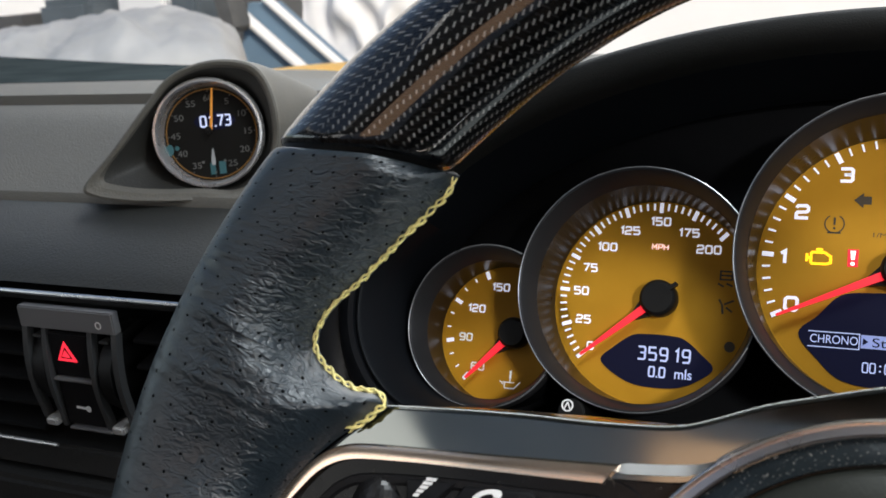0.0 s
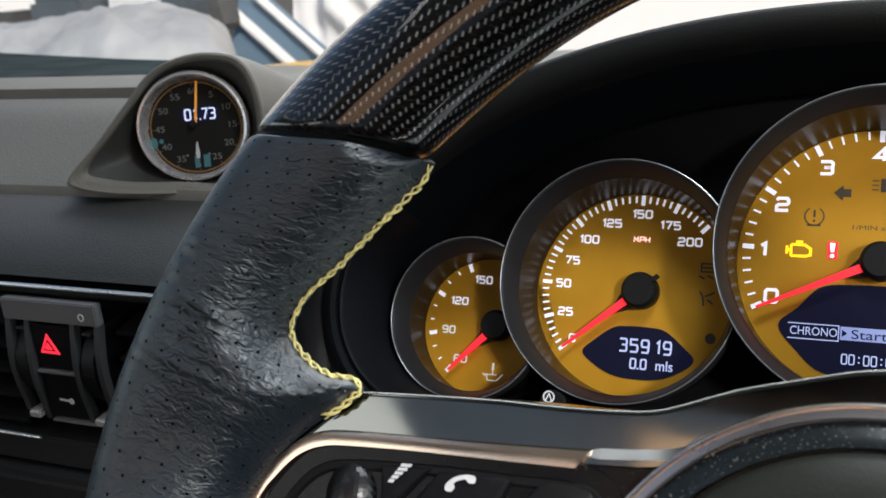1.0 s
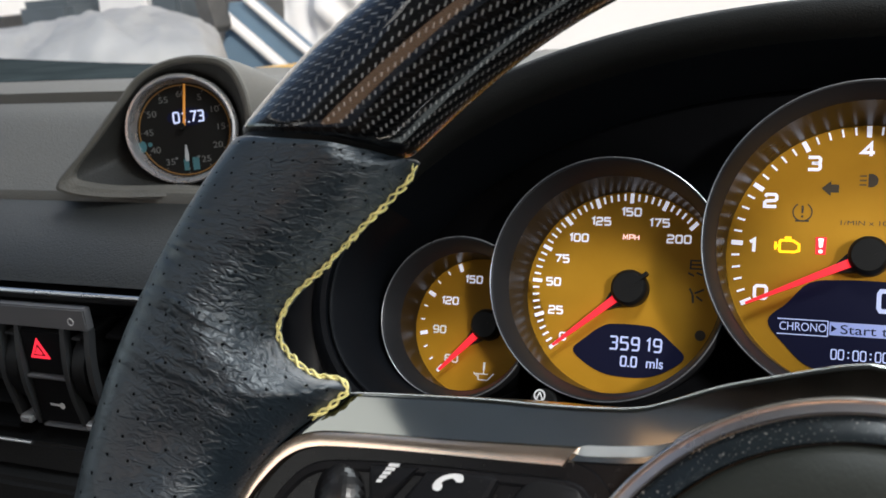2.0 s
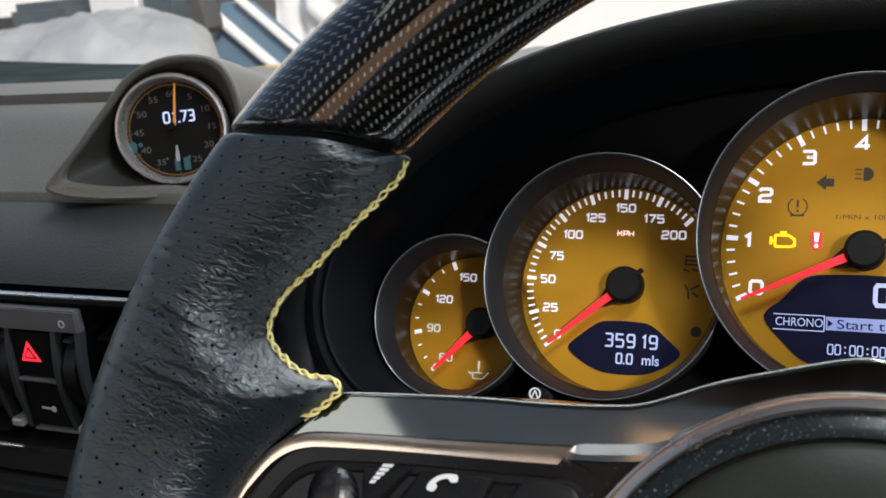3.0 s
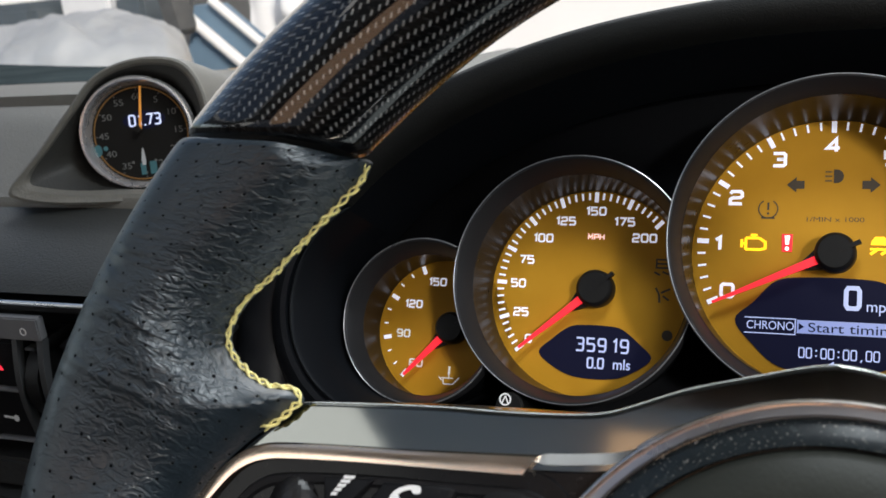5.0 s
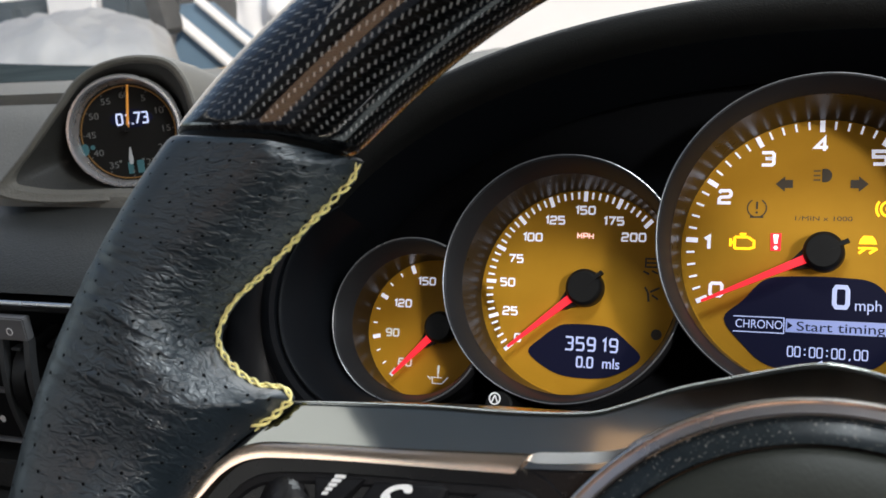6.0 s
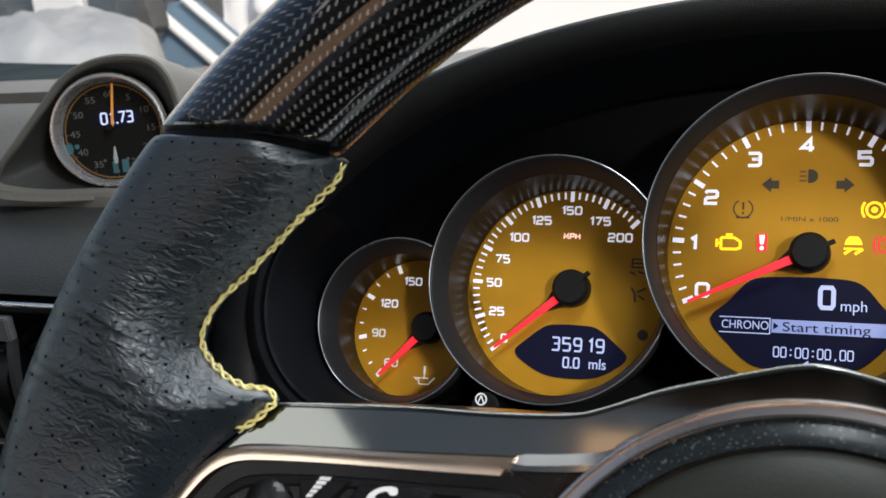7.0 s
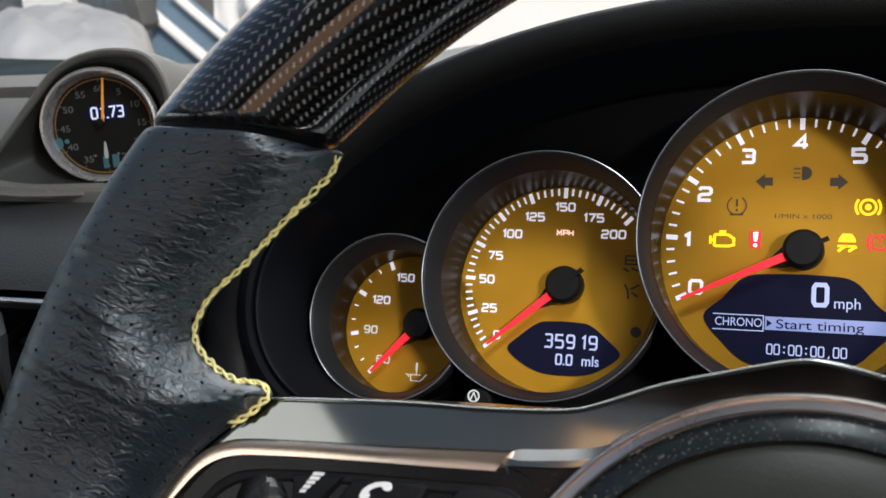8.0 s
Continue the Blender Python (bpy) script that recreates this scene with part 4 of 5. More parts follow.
def tachometer():
    cx, cz = TACH
    t, dial = gauge("tachometer", "large tachometer with mustard dial, warning lights and red needle", cx, cz, *TACH_BEZEL, 0.0595, -0.038, 0.0506, 180)
    scale_marks(dial, cx, cz, 0.0488, 206.0, 29.0, 9, 5, 0.0019, 0.0008, 0.0046, 0.0032)
    for n, (x, z) in enumerate(((55.9, 1.9), (51.6, 20.8), (57.9, 39.6), (74.0, 55.1), (94.2, 60.7), (115.5, 55.3))):
        part("numeral", digits(str(n), x / 1000, z / 1000, 0.0, 0.0046, 0.0050, 0.0060, 0.0013), WHITE_GLOW, dial)
    part("unit_label", lettering("1/MIN x 1000", 0.0954, 0.0311, 0.0, 0.0026, 1.50), DARK_PRINT, dial, "small dark unit lettering")
    part("display", flat(lens_shape(0.0948, 0.0082, -0.0290, 0.0594, 0.1302, -0.0095, 0.0150), 0.0, 0.0003), SCREEN, dial, "navy lens-shaped display")
    y = -0.0003
    part("speed_digit", digits("0", 0.1030, 0.0007, y, 0.0048, 0.0078, 0.006, 0.0017), DISPLAY_GLOW, t, "lit speed digit")
    part("speed_unit", lettering("mph", 0.1128, -0.0024, y, 0.0060, 0.95), DISPLAY_GLOW, t, "lit mph lettering")
    part("mode_label", fitted("CHRONO", 0.0641, 0.0819, -0.0113, y, 0.0047), DISPLAY_GLOW, t, "lit CHRONO lettering")
    part("mode_box", join(bar(0.0632, -0.0083, 0.0826, -0.0083, 0.0004, y), bar(0.0632, -0.0143, 0.0826, -0.0143, 0.0004, y), bar(0.0824, -0.0083, 0.0824, -0.0143, 0.0004, y)), DISPLAY_GLOW, t)
    part("menu_bar", bar(0.0830, -0.0111, 0.1292, -0.0111, 0.0052, y), DISPLAY_BAR, t, "pale highlighted menu line")
    part("menu_choice", join(fitted("Start timing", 0.0872, 0.1190, -0.0114, y - 0.0003, 0.0051), flat([(0.0837, -0.0125), (0.0837, -0.0097), (0.0857, -0.0111)], y - 0.0003)), SCREEN, t, "dark menu line Start timing")
    for k, c in enumerate("00:00:00,00"):
        if c == "0":
            part("lap_digit", digits("0", 0.08505 + 0.0027 * k, -0.0211, y, 0.0019, 0.0037, 0.0027, 0.0005), DISPLAY_GLOW, t, "lit lap time digit")
        else:
            part("lap_mark", join(*[disc(0.08505 + 0.0027 * k, -0.0211 + d, 0.00038, y, 10) for d in (-0.0010, 0.0010)]) if c == ":" else bar(0.0853 + 0.0027 * k, -0.0226, 0.0849 + 0.0027 * k, -0.0236, 0.0005, y), DISPLAY_GLOW, t, "lit lap time mark")
    part("back_arrow", join(bar(0.0968, -0.0252, 0.0990, -0.0252, 0.0007, y), flat([(0.0970, -0.0238), (0.0970, -0.0266), (0.0950, -0.0252)], y), bar(0.0988, -0.0249, 0.0988, -0.0278, 0.0007, y), bar(0.0988, -0.0278, 0.0962, -0.0278, 0.0007, y)), DISPLAY_GLOW, t)
    x, z = 0.0654, 0.0211
    part("engine_light", join(bar(x - 0.0030, z + 0.0022, x + 0.0022, z + 0.0022, 0.0010, 0), bar(x - 0.0030, z - 0.0024, x + 0.0030, z - 0.0024, 0.0010, 0), bar(x - 0.0030, z - 0.0024, x - 0.0030, z + 0.0022, 0.0010, 0), bar(x + 0.0022, z + 0.0022, x + 0.0045, z + 0.0006, 0.0010, 0), bar(x + 0.0045, z + 0.0010, x + 0.0045, z - 0.0022, 0.0010, 0), bar(x - 0.0046, z - 0.0016, x - 0.0046, z + 0.0016, 0.0010, 0), bar(x - 0.0046, z, x - 0.0030, z, 0.0010, 0), bar(x - 0.0012, z + 0.0034, x + 0.0014, z + 0.0034, 0.0009, 0), bar(x, z + 0.0034, x, z + 0.0022, 0.0010, 0), bar(x + 0.0028, z - 0.0024, x + 0.0045, z - 0.0018, 0.0010, 0)), YELLOW_GLOW, dial, "lit yellow engine symbol")
    x, z = 0.0782, 0.0215
    part("alert_light", plate([(x - 0.0019, z - 0.0034), (x + 0.0019, z - 0.0034), (x + 0.0021, z + 0.0036), (x - 0.0021, z + 0.0036)], -0.0003, 0, ((0, 0),)), RED_GLOW, dial, "lit red alert light")
    part("alert_mark", join(flat([(x - 0.0006, z - 0.0006), (x + 0.0006, z - 0.0006), (x + 0.0010, z + 0.0030), (x - 0.0010, z + 0.0030)], -0.0003), disc(x, z - 0.0022, 0.0008, -0.0003, 12)), WHITE_HOT, dial)
    x, z = 0.0705, 0.0351
    part("tyre_symbol", join(ring(x, z, 0.0034, 0.0039, 0, 24, 120, 250), ring(x, z, 0.0034, 0.0039, 0, 24, -70, 60), bar(x, z - 0.0004, x, z + 0.0026, 0.0008, 0), disc(x, z - 0.0018, 0.0005, 0, 10), bar(x - 0.0026, z - 0.0036, x + 0.0026, z - 0.0036, 0.0007, 0)), DARK_PRINT, dial, "dark tyre symbol")
    for sx, x in ((-1, 0.0807), (1, 0.1084)):
        z = 0.0449
        part("turn_arrow", join(flat([(x + sx * 0.0034, z), (x - sx * 0.0002, z + 0.0031), (x - sx * 0.0002, z - 0.0031)][::sx], 0), flat([(x + sx * 0.0002, z + 0.0016), (x - sx * 0.0032, z + 0.0016), (x - sx * 0.0032, z - 0.0016), (x + sx * 0.0002, z - 0.0016)], 0)), DARK_PRINT, dial, "dark turn arrow")
    x, z = 0.0965, 0.0483
    x -= 0.0008
    part("lamp_symbol", join(ring(x, z, 0.0, 0.0027, 0, 20, -90, 90), flat([(x - 0.0010, z - 0.0027), (x + 0.0002, z - 0.0027), (x + 0.0002, z + 0.0027), (x - 0.0010, z + 0.0027)], 0)), DARK_PRINT, dial, "dark lamp symbol")
    part("lamp_rays", join(*[bar(x - 0.0016, z + k, x - 0.0042, z + k, 0.0007, 0) for k in (0.0018, 0.0, -0.0018)]), FAINT_PRINT, dial, "faint rays of the lamp symbol")
    x, z = 0.1192, 0.0352
    part("brake_wear_light", join(ring(x, z, 0.0024, 0.0033, 0, 28), ring(x, z, 0.0040, 0.0049, 0, 16, 140, 220), ring(x, z, 0.0040, 0.0049, 0, 16, -40, 40), disc(x, z, 0.0012, 0, 12)), YELLOW_GLOW, dial, "lit yellow brake symbol")
    x, z = 0.1120, 0.0213
    part("traction_light", join(flat([(x - 0.0032, z + 0.0002), (x + 0.0032, z + 0.0002), (x + 0.0028, z + 0.0018), (x + 0.0016, z + 0.0034), (x - 0.0016, z + 0.0034), (x - 0.0028, z + 0.0018)], 0), bar(x - 0.0032, z - 0.0034, x - 0.0004, z - 0.0012, 0.0010, 0), bar(x + 0.0006, z - 0.0034, x + 0.0034, z - 0.0014, 0.0010, 0), bar(x - 0.0034, z - 0.0014, x + 0.0030, z - 0.0014, 0.0008, 0)), YELLOW_GLOW, dial, "lit yellow traction symbol")
    x, z = 0.1237, 0.0216
    part("brake_light", join(ring(x, z, 0.0024, 0.0032, 0, 28), ring(x, z, 0.0040, 0.0048, 0, 16, 130, 230), ring(x, z, 0.0040, 0.0048, 0, 16, -50, 50), bar(x, z - 0.0004, x, z + 0.0018, 0.0009, 0)), RED_GLOW, dial, "lit red brake symbol")
    needle(t, 0.0964, 0.0176, 204.8, 0.0500, 0.0077, 0.007)
    return t


def oil_gauge():
    cx, cz = -0.0652, -0.0193
    t, dial = gauge("oil_temperature_gauge", "small oil temperature gauge with mustard dial and red needle", cx, cz, -0.0645, -0.0186, 0.0345, -0.030, 0.0286, 128, (-0.0005, 0.0014, 0.0503, -0.030, 0.0455))
    scale_marks(dial, cx, cz, 0.0272, 230.8, 39.0, 4, 3, 0.0017, 0.0006, 0.0036, 0.0018)
    for s, x, z in (("60", -77.2, -35.6), ("90", -84.3, -22.8), ("120", -80.3, -9.5), ("150", -69.5, 0.7)):
        part("numeral", digits(s, x / 1000, z / 1000, 0.0, 0.0024, 0.0030, 0.0035, 0.00066), WHITE_GLOW if len(s) > 2 else SOFT_GLOW, dial)
    x, z = -0.0612, -0.0425
    part("oil_symbol", join(bar(x - 0.0022, z - 0.0014, x + 0.0022, z - 0.0014, 0.0004, 0), bar(x - 0.0034, z + 0.0012, x + 0.0022, z + 0.0012, 0.0004, 0), bar(x - 0.0022, z - 0.0014, x - 0.0024, z + 0.0012, 0.0004, 0), bar(x + 0.0022, z - 0.0014, x + 0.0050, z + 0.0016, 0.0004, 0), bar(x - 0.0046, z + 0.0016, x - 0.0030, z + 0.0002, 0.0004, 0), bar(x + 0.0002, z + 0.0014, x + 0.0002, z + 0.0064, 0.0004, 0), bar(x + 0.0002, z + 0.0030, x + 0.0002, z + 0.0064, 0.0009, 0)), SOFT_GLOW, dial, "white oil can symbol")
    needle(t, -0.0602, -0.0195, 225.6, 0.0302, 0.0070, 0.005)
    return t


SOFT_GLOW = glowing("soft_white_print", (0.86, 0.86, 0.9), 0.35, (0.5, 0.5, 0.45))
WHITE_RED = glowing("lit_pink_white_print", (1.0, 0.62, 0.55), 0.9)
WHITE_HOT = glowing("lit_alert_mark", (1.0, 0.75, 0.72), 1.1)
DISPLAY_BAR = glowing("lit_display_bar", (0.27, 0.37, 0.85), 0.62, (0.15, 0.15, 0.2))
speedometer()
tachometer()
oil_gauge()

# ---- steering wheel ----
WX, WZ, R_OUT, R_IN, WY = 0.106, -0.100, 0.190, 0.160, -0.217
EDGE_A = (133.0, 133.3, 133.8, 135.6, 138.9, 142.9, 146.7, 150.6, 152.4, 153.8, 155.0, 155.7, 156.0, 156.15, 156.25, 156.3, 156.33, 156.36, 156.39, 156.43, 156.55, 156.9, 157.3, 158.5, 159.5, 160.6, 162.6, 165.0, 168.0, 171.2, 180.0, 190.0, 205.0, 228.0)
EDGE_R = (154.5, 151.6, 150.5, 148.4, 148.5, 149.4, 150.7, 153.9, 154.4, 154.2, 153.0, 151.3, 148.9, 145.4, 142.3, 139.4, 136.7, 133.9, 131.5, 129.6, 128.0, 127.9, 128.7, 130.0, 131.5, 133.8, 137.0, 140.5, 144.5, 147.5, 150.0, 150.0, 157.0, 160.0)
LAG_R = (0.1505, 0.1533, 0.1594, 0.1683, 0.175, 0.187, 0.192)
LAG_A = (0.0, 1.4, 3.4, 5.9, 7.6, 10.0, 10.9)
TIP_R = (0.1270, 0.1280, 0.1296, 0.1315, 0.1339, 0.1367, 0.1394, 0.1423, 0.1454, 0.1489, 0.1513)
TIP_A = (0.0, -0.45, -0.78, -0.68, -0.15, 0.36, 0.52, 0.52, 0.42, 0.18, 0.0)


def seam_slope(d):
    """How far an angle follows the level seam, d degrees away from it."""
    k = min(1.0, max(0.0, 1 - d / 26.0))
    return k * k * (3 - 2 * k)


def rim_point(base, r, y, mirror=False):
    """A point of the grip. The seam with the carbon runs level, so angles lag behind towards the outside; the flange's tip curls up."""
    lag = float(np.interp(r, LAG_R, LAG_A)) * seam_slope(base - 133.4)
    tip = float(np.interp(r, TIP_R, TIP_A)) * math.exp(-((base - 156.35) / 1.6) ** 2)
    a = radians(base + lag + tip)
    x = WX + r * math.cos(a)
    return Vector((2 * WX - x if mirror else x, y, WZ + r * math.sin(a)))


def edge_curve():
    """The inner edge of the left grip in the wheel's plane."""
    out = []
    for base in np.concatenate([np.linspace(133.0, 155.9, 900), np.linspace(155.9, 156.6, 600), np.linspace(156.62, 228.0, 1500)]):
        p = rim_point(base, float(np.interp(base, EDGE_A, EDGE_R)) / 1000, 0.0)
        out.append((p.x, p.z))
    return np.array(out)


EDGE = edge_curve()


def grip_half(r, x, z):
    """Front and back half thickness of the grip and the shift of its middle: full at the rim, rolled over towards the sewn edge."""
    mid = R_OUT - 0.015
    e = min(1.0, math.sqrt(((EDGE - (x, z)) ** 2).sum(1).min()) / 0.013)
    b = 0.018 * (1 - 0.30 * min(1.0, max(0.0, (0.168 - r) / 0.040)))
    if r >= mid:
        b *= math.sqrt(max(0.0, 1 - ((r - mid) / 0.015) ** 2))
    front = b * math.sqrt(max(0.0, 1 - (1 - e) ** 2))
    return front, front * e, 0.0035 * (1 - e) ** 2


def grip(mirror):
    n_row, n_half = 210, 34
    bases = np.concatenate([np.linspace(133.3, 134.6, 14), np.linspace(134.8, 155.0, 74), np.linspace(155.1, 156.1, 12), np.linspace(156.13, 156.6, 26), np.linspace(156.65, 163.0, 50), np.linspace(163.3, 228.0, 80)])
    loops, uvs = [], []
    for i, base in enumerate(bases):
        r_in = float(np.interp(base, EDGE_A, EDGE_R)) / 1000
        fold = min(1.0, 0.945 + 0.055 * math.sqrt(min(1.0, (base - 133.3) / 0.6)))
        row, uv, run, last = [], [], 0.0, None
        for side in (-1, 1):
            for s in np.linspace(0, 1, n_half, endpoint=False):
                w = s if side < 0 else 1 - s
                w = 0.5 - 0.5 * math.cos(math.pi * w)
                r = R_OUT + (r_in - R_OUT) * w
                rr = r if r < 0.175 else 0.175 + (r - 0.175) * (0.94 + 0.06 * fold)
                p = rim_point(base, rr, 0.0)
                front, back, shift = grip_half(r, p.x, p.z) if 0 < w < 1 else (0.0, 0.0, 0.0035 if w == 1 else 0.0)
                p = rim_point(base, rr, WY + shift + (back if side > 0 else -front) * fold, mirror)
                near = math.exp(-((base - 159) / 13) ** 2) * (1 if side < 0 else 0)
                if near > 0.02:
                    q = Vector((w * 3.0, base * 0.42, 0.3))
                    p.y += 0.0006 * near * math.sin(math.pi * w) * noise.noise(q) + 0.0007 * near * math.sin(math.pi * w) * noise.noise(Vector((w * 5, base * 1.1, 4.0)))
                if side < 0:
                    p.y -= 0.0012 * math.exp(-((base - 157.5) / 4.5) ** 2 - ((w - 0.58) / 0.20) ** 2)
                    p.y += 0.0036 * math.exp(-((base - 168) / 5.0) ** 2 - ((w - 0.66) / 0.22) ** 2)
                if last is not None:
                    run += (p - last).length
                row.append(p), uv.append((run, radians(base) * 0.172))
                last = p
        uv.append((run + (row[0] - row[-1]).length, radians(base) * 0.172))
        loops.append(row), uvs.append(uv)
    return loft(loops, cap=True, uvs=uvs)


def stitching(mirror):
    """Two threads that cross over each other along the sewn edge of the grip."""
    keep = EDGE[int(np.argmin(np.abs(EDGE[:, 1] - 0.0078))):]
    keep = keep[:int(np.argmin(((keep - (-0.0215, -0.0562)) ** 2).sum(1))) + 1]
    run = np.concatenate([[0], np.cumsum(np.linalg.norm(np.diff(keep, axis=0), axis=1))])
    at = np.arange(0.0, run[-1], 0.00017)
    x, z = np.interp(at, run, keep[:, 0]), np.interp(at, run, keep[:, 1])
    for _ in range(3):
        x[2:-2] = (x[:-4] + x[1:-3] + x[2:-2] + x[3:-1] + x[4:]) / 5
        z[2:-2] = (z[:-4] + z[1:-3] + z[2:-2] + z[3:-1] + z[4:]) / 5
    tx, tz = np.gradient(x), np.gradient(z)
    ln = np.hypot(tx, tz)
    nx, nz = -tz / ln, tx / ln
    bits, rng, pitch = [], random.Random(8), 0.0034
    for k in range(int(at[-1] / pitch)):
        for sgn in (-1, 1):
            pts, rad, thick = [], [], 0.00040 + rng.uniform(-0.00009, 0.00008)
            s0, s1 = k * pitch - 0.0007 + rng.uniform(-0.0002, 0.0002), (k + 1) * pitch + 0.0009 + rng.uniform(-0.0003, 0.0003)
            wide = 0.00044 + rng.uniform(-0.00024, 0.00024)
            for q in np.linspace(0, 1, 9):
                i = int(min(max((s0 + (s1 - s0) * q) / 0.00017, 0), len(x) - 1))
                off = sgn * wide * math.cos(math.pi * q)
                rise = 0.0003 * math.sin(math.pi * q) + (0.0004 if sgn > 0 else 0.0) * math.sin(math.pi * q)
                px, pz = x[i] + nx[i] * (off + rise * 0.7), z[i] + nz[i] * (off + rise * 0.7)
                y = WY + 0.0014 + 1.3 * off - rise * 0.7
                pts.append((2 * WX - px if mirror else px, y, pz))
                rad.append(thick * (0.45 + 0.55 * math.sin(math.pi * min(1, max(0, q * 0.9 + 0.05)))))
            bits.append(tube(pts, rad, 7))
    return join(*bits)


def rim_arc(b0, b1, n, section=44, seam=True, full=1.0):
    """A rim segment from base angle b0 to b1, with rounded ends where it meets the grips."""
    loops, uvs = [], []
    for base in np.linspace(b0, b1, n):
        near = min(abs(base - b0), abs(base - b1))
        slope, half = 0.0, 0.0150
        if seam:
            left = base > 90
            d = (133.0 - base) if left else (base - 47.0)
            slope = seam_slope(d) * (1 if left else -1)
            half += 0.0033 * seam_slope(d * 0.9)
        fold = 1.0 if not seam else 0.93 + 0.07 * math.sqrt(min(1.0, near / 0.9))
        row, uv, run, last = [], [], 0.0, None
        for j in range(section):
            t = 2 * math.pi * j / section
            c, s = math.cos(t), math.sin(t)
            e = 2.1 if c < 0 else 1.75 if seam and s > 0 else 2.3
            k = (abs(c) ** e + abs(s) ** e) ** (-1 / e)
            r, y = 0.190 - half + half * (1.13 if seam and c > 0 else 1.0) * k * c * fold * full, WY - 0.0175 * k * s * fold * full
            lag = float(np.interp(r, LAG_R, LAG_A)) * slope
            a = radians(base + lag)
            p = Vector((WX + r * math.cos(a), y, WZ + r * math.sin(a)))
            if last is not None:
                run += (p - last).length
            row.append(p), uv.append((run, radians(base) * 0.175))
            last = p
        uv.append((run + (row[0] - row[-1]).length, radians(base) * 0.175))
        loops.append(row), uvs.append(uv)
    return loft(loops, cap=True, uvs=uvs)


def mirrored(bm):
    for v in bm.verts:
        v.co.x = 2 * 0.1075 - v.co.x
    return bm


def mm(*pts):
    return [(x / 1000, z / 1000) for x, z in pts]


def steering_wheel():
    t = thing("steering_wheel", INCLINED, (0.106, -0.10, -0.100), "carbon and perforated black leather steering wheel with yellow stitching", "steering wheel")
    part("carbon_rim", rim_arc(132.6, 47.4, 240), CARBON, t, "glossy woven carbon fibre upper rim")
    for b0, b1 in ((130.5, 133.9), (49.5, 46.1)):
        part("rim_collar", rim_arc(b0, b1, 10, 44, True, 0.92), COLLAR, t, "gloss black collar between carbon and leather")
    part("lower_rim", rim_arc(227.5, 312.5, 60, 32, False), PLAIN_LEATHER, t, "smooth black leather lower rim")
    for mirror in (False, True):
        g = part("grip", grip(mirror), LEATHER, t, "perforated creased black leather grip", 60)
        part("stitching", stitching(mirror), THREAD, g, "yellow crossed stitching", 60)
    # spoke body
    left = mm((107.5, -32.0), (101.3, -32.9), (89.8, -35.8), (77.8, -39.1), (66.7, -43.4), (60.5, -45.4), (52.5, -46.3), (38.9, -46.9), (24.7, -47.0), (9.8, -47.6), (-5.7, -48.4), (-14.5, -49.1), (-26.0, -50.2), (-37.0, -54.5), (-45.0, -66.0), (-49.0, -84.0), (-50.0, -104.0), (-44.0, -124.0), (-20.0, -140.0), (40.0, -148.0), (75.0, -164.0), (107.5, -170.0))
    half = smooth_path(left, 4)
    out = [tuple(p) for p in half] + [(2 * 0.1075 - p[0], p[1]) for p in half[-2:0:-1]]
    part("spoke_body", plate(out, -0.2125, -0.170, ((0.0, 0.0009), (0.0002, 0.0003), (0.0005, 0.00006), (0.0009, 0.0), (0.0012, 0.0), (0.0040, 0.0), (0.0090, 0.0))), PIANO, t, "gloss anthracite spoke cover", 50)
    part("spoke_face", plate([tuple(p) for p in inset(out, 0.0122)], -0.2128, -0.205, ((0.0, 0.0003), (0.0004, 0.0))), GLOSS_BLACK, t, "gloss black spoke face")
    # The slanted end by the hub copies where the warm reflection stops.
    outer = smooth_path(mm((-46.0, -122.0), (-48.5, -104.0), (-46.5, -89.0), (-40.6, -77.3), (-37.1, -71.7), (-32.7, -66.4), (-27.4, -61.9), (-22.0, -59.6), (-15.6, -58.6), (0.0, -57.8), (17.4, -57.1), (34.1, -56.2), (47.8, -55.4)), 5)
    inner = smooth_path(mm((-40.0, -120.0), (-42.0, -104.0), (-40.5, -88.0), (-35.8, -77.0), (-32.2, -72.1), (-27.8, -67.4), (-23.2, -64.6), (-18.3, -63.2), (-12.0, -62.6), (1.0, -61.9), (17.5, -61.4), (31.0, -61.1), (43.9, -60.7)), 5)
    for flip in (False, True):
        fix = mirrored if flip else (lambda b: b)
        part("trim", fix(strip(outer, inner, ((0, -0.205), (0.03, -0.2128), (0.12, -0.2142), (0.5, -0.2146), (0.88, -0.2145), (0.97, -0.2132), (1.0, -0.205)))), CHROME, t, "satin silver trim tinted for a warm reflection")
        path = smooth_path(mm((46.0, -56.6), (52.0, -56.2), (58.0, -55.6), (64.0, -54.7), (69.0, -52.6), (74.0, -49.6)), 6)
        taper = [min(1.0, 0.15 + k / 4, 0.08 + (len(path) - 1 - k) / 14) for k in range(len(path))]
        top, foot = [(p[0], p[1] + 0.0013 * w) for p, w in zip(path, taper)], [(p[0], p[1] - 0.0011 * w) for p, w in zip(path, taper)]
        part("edge_facet", fix(strip(top, foot, ((0, -0.205), (0.0, -0.2128), (0.95, -0.2145), (1.0, -0.2144), (1.0, -0.205)))), SATIN, t, "bright chrome facet")
        line = [Vector((x, -0.2146, z)) for x, z in smooth_path(mm((69.0, -52.2), (72.5, -49.6), (77.5, -47.0), (86.0, -43.8), (95.0, -41.4), (107.5, -39.8)), 6)]
        part("edge_line", fix(tube(line, 0.0005, 8)), HUB_LINE, t, "thin chrome line")
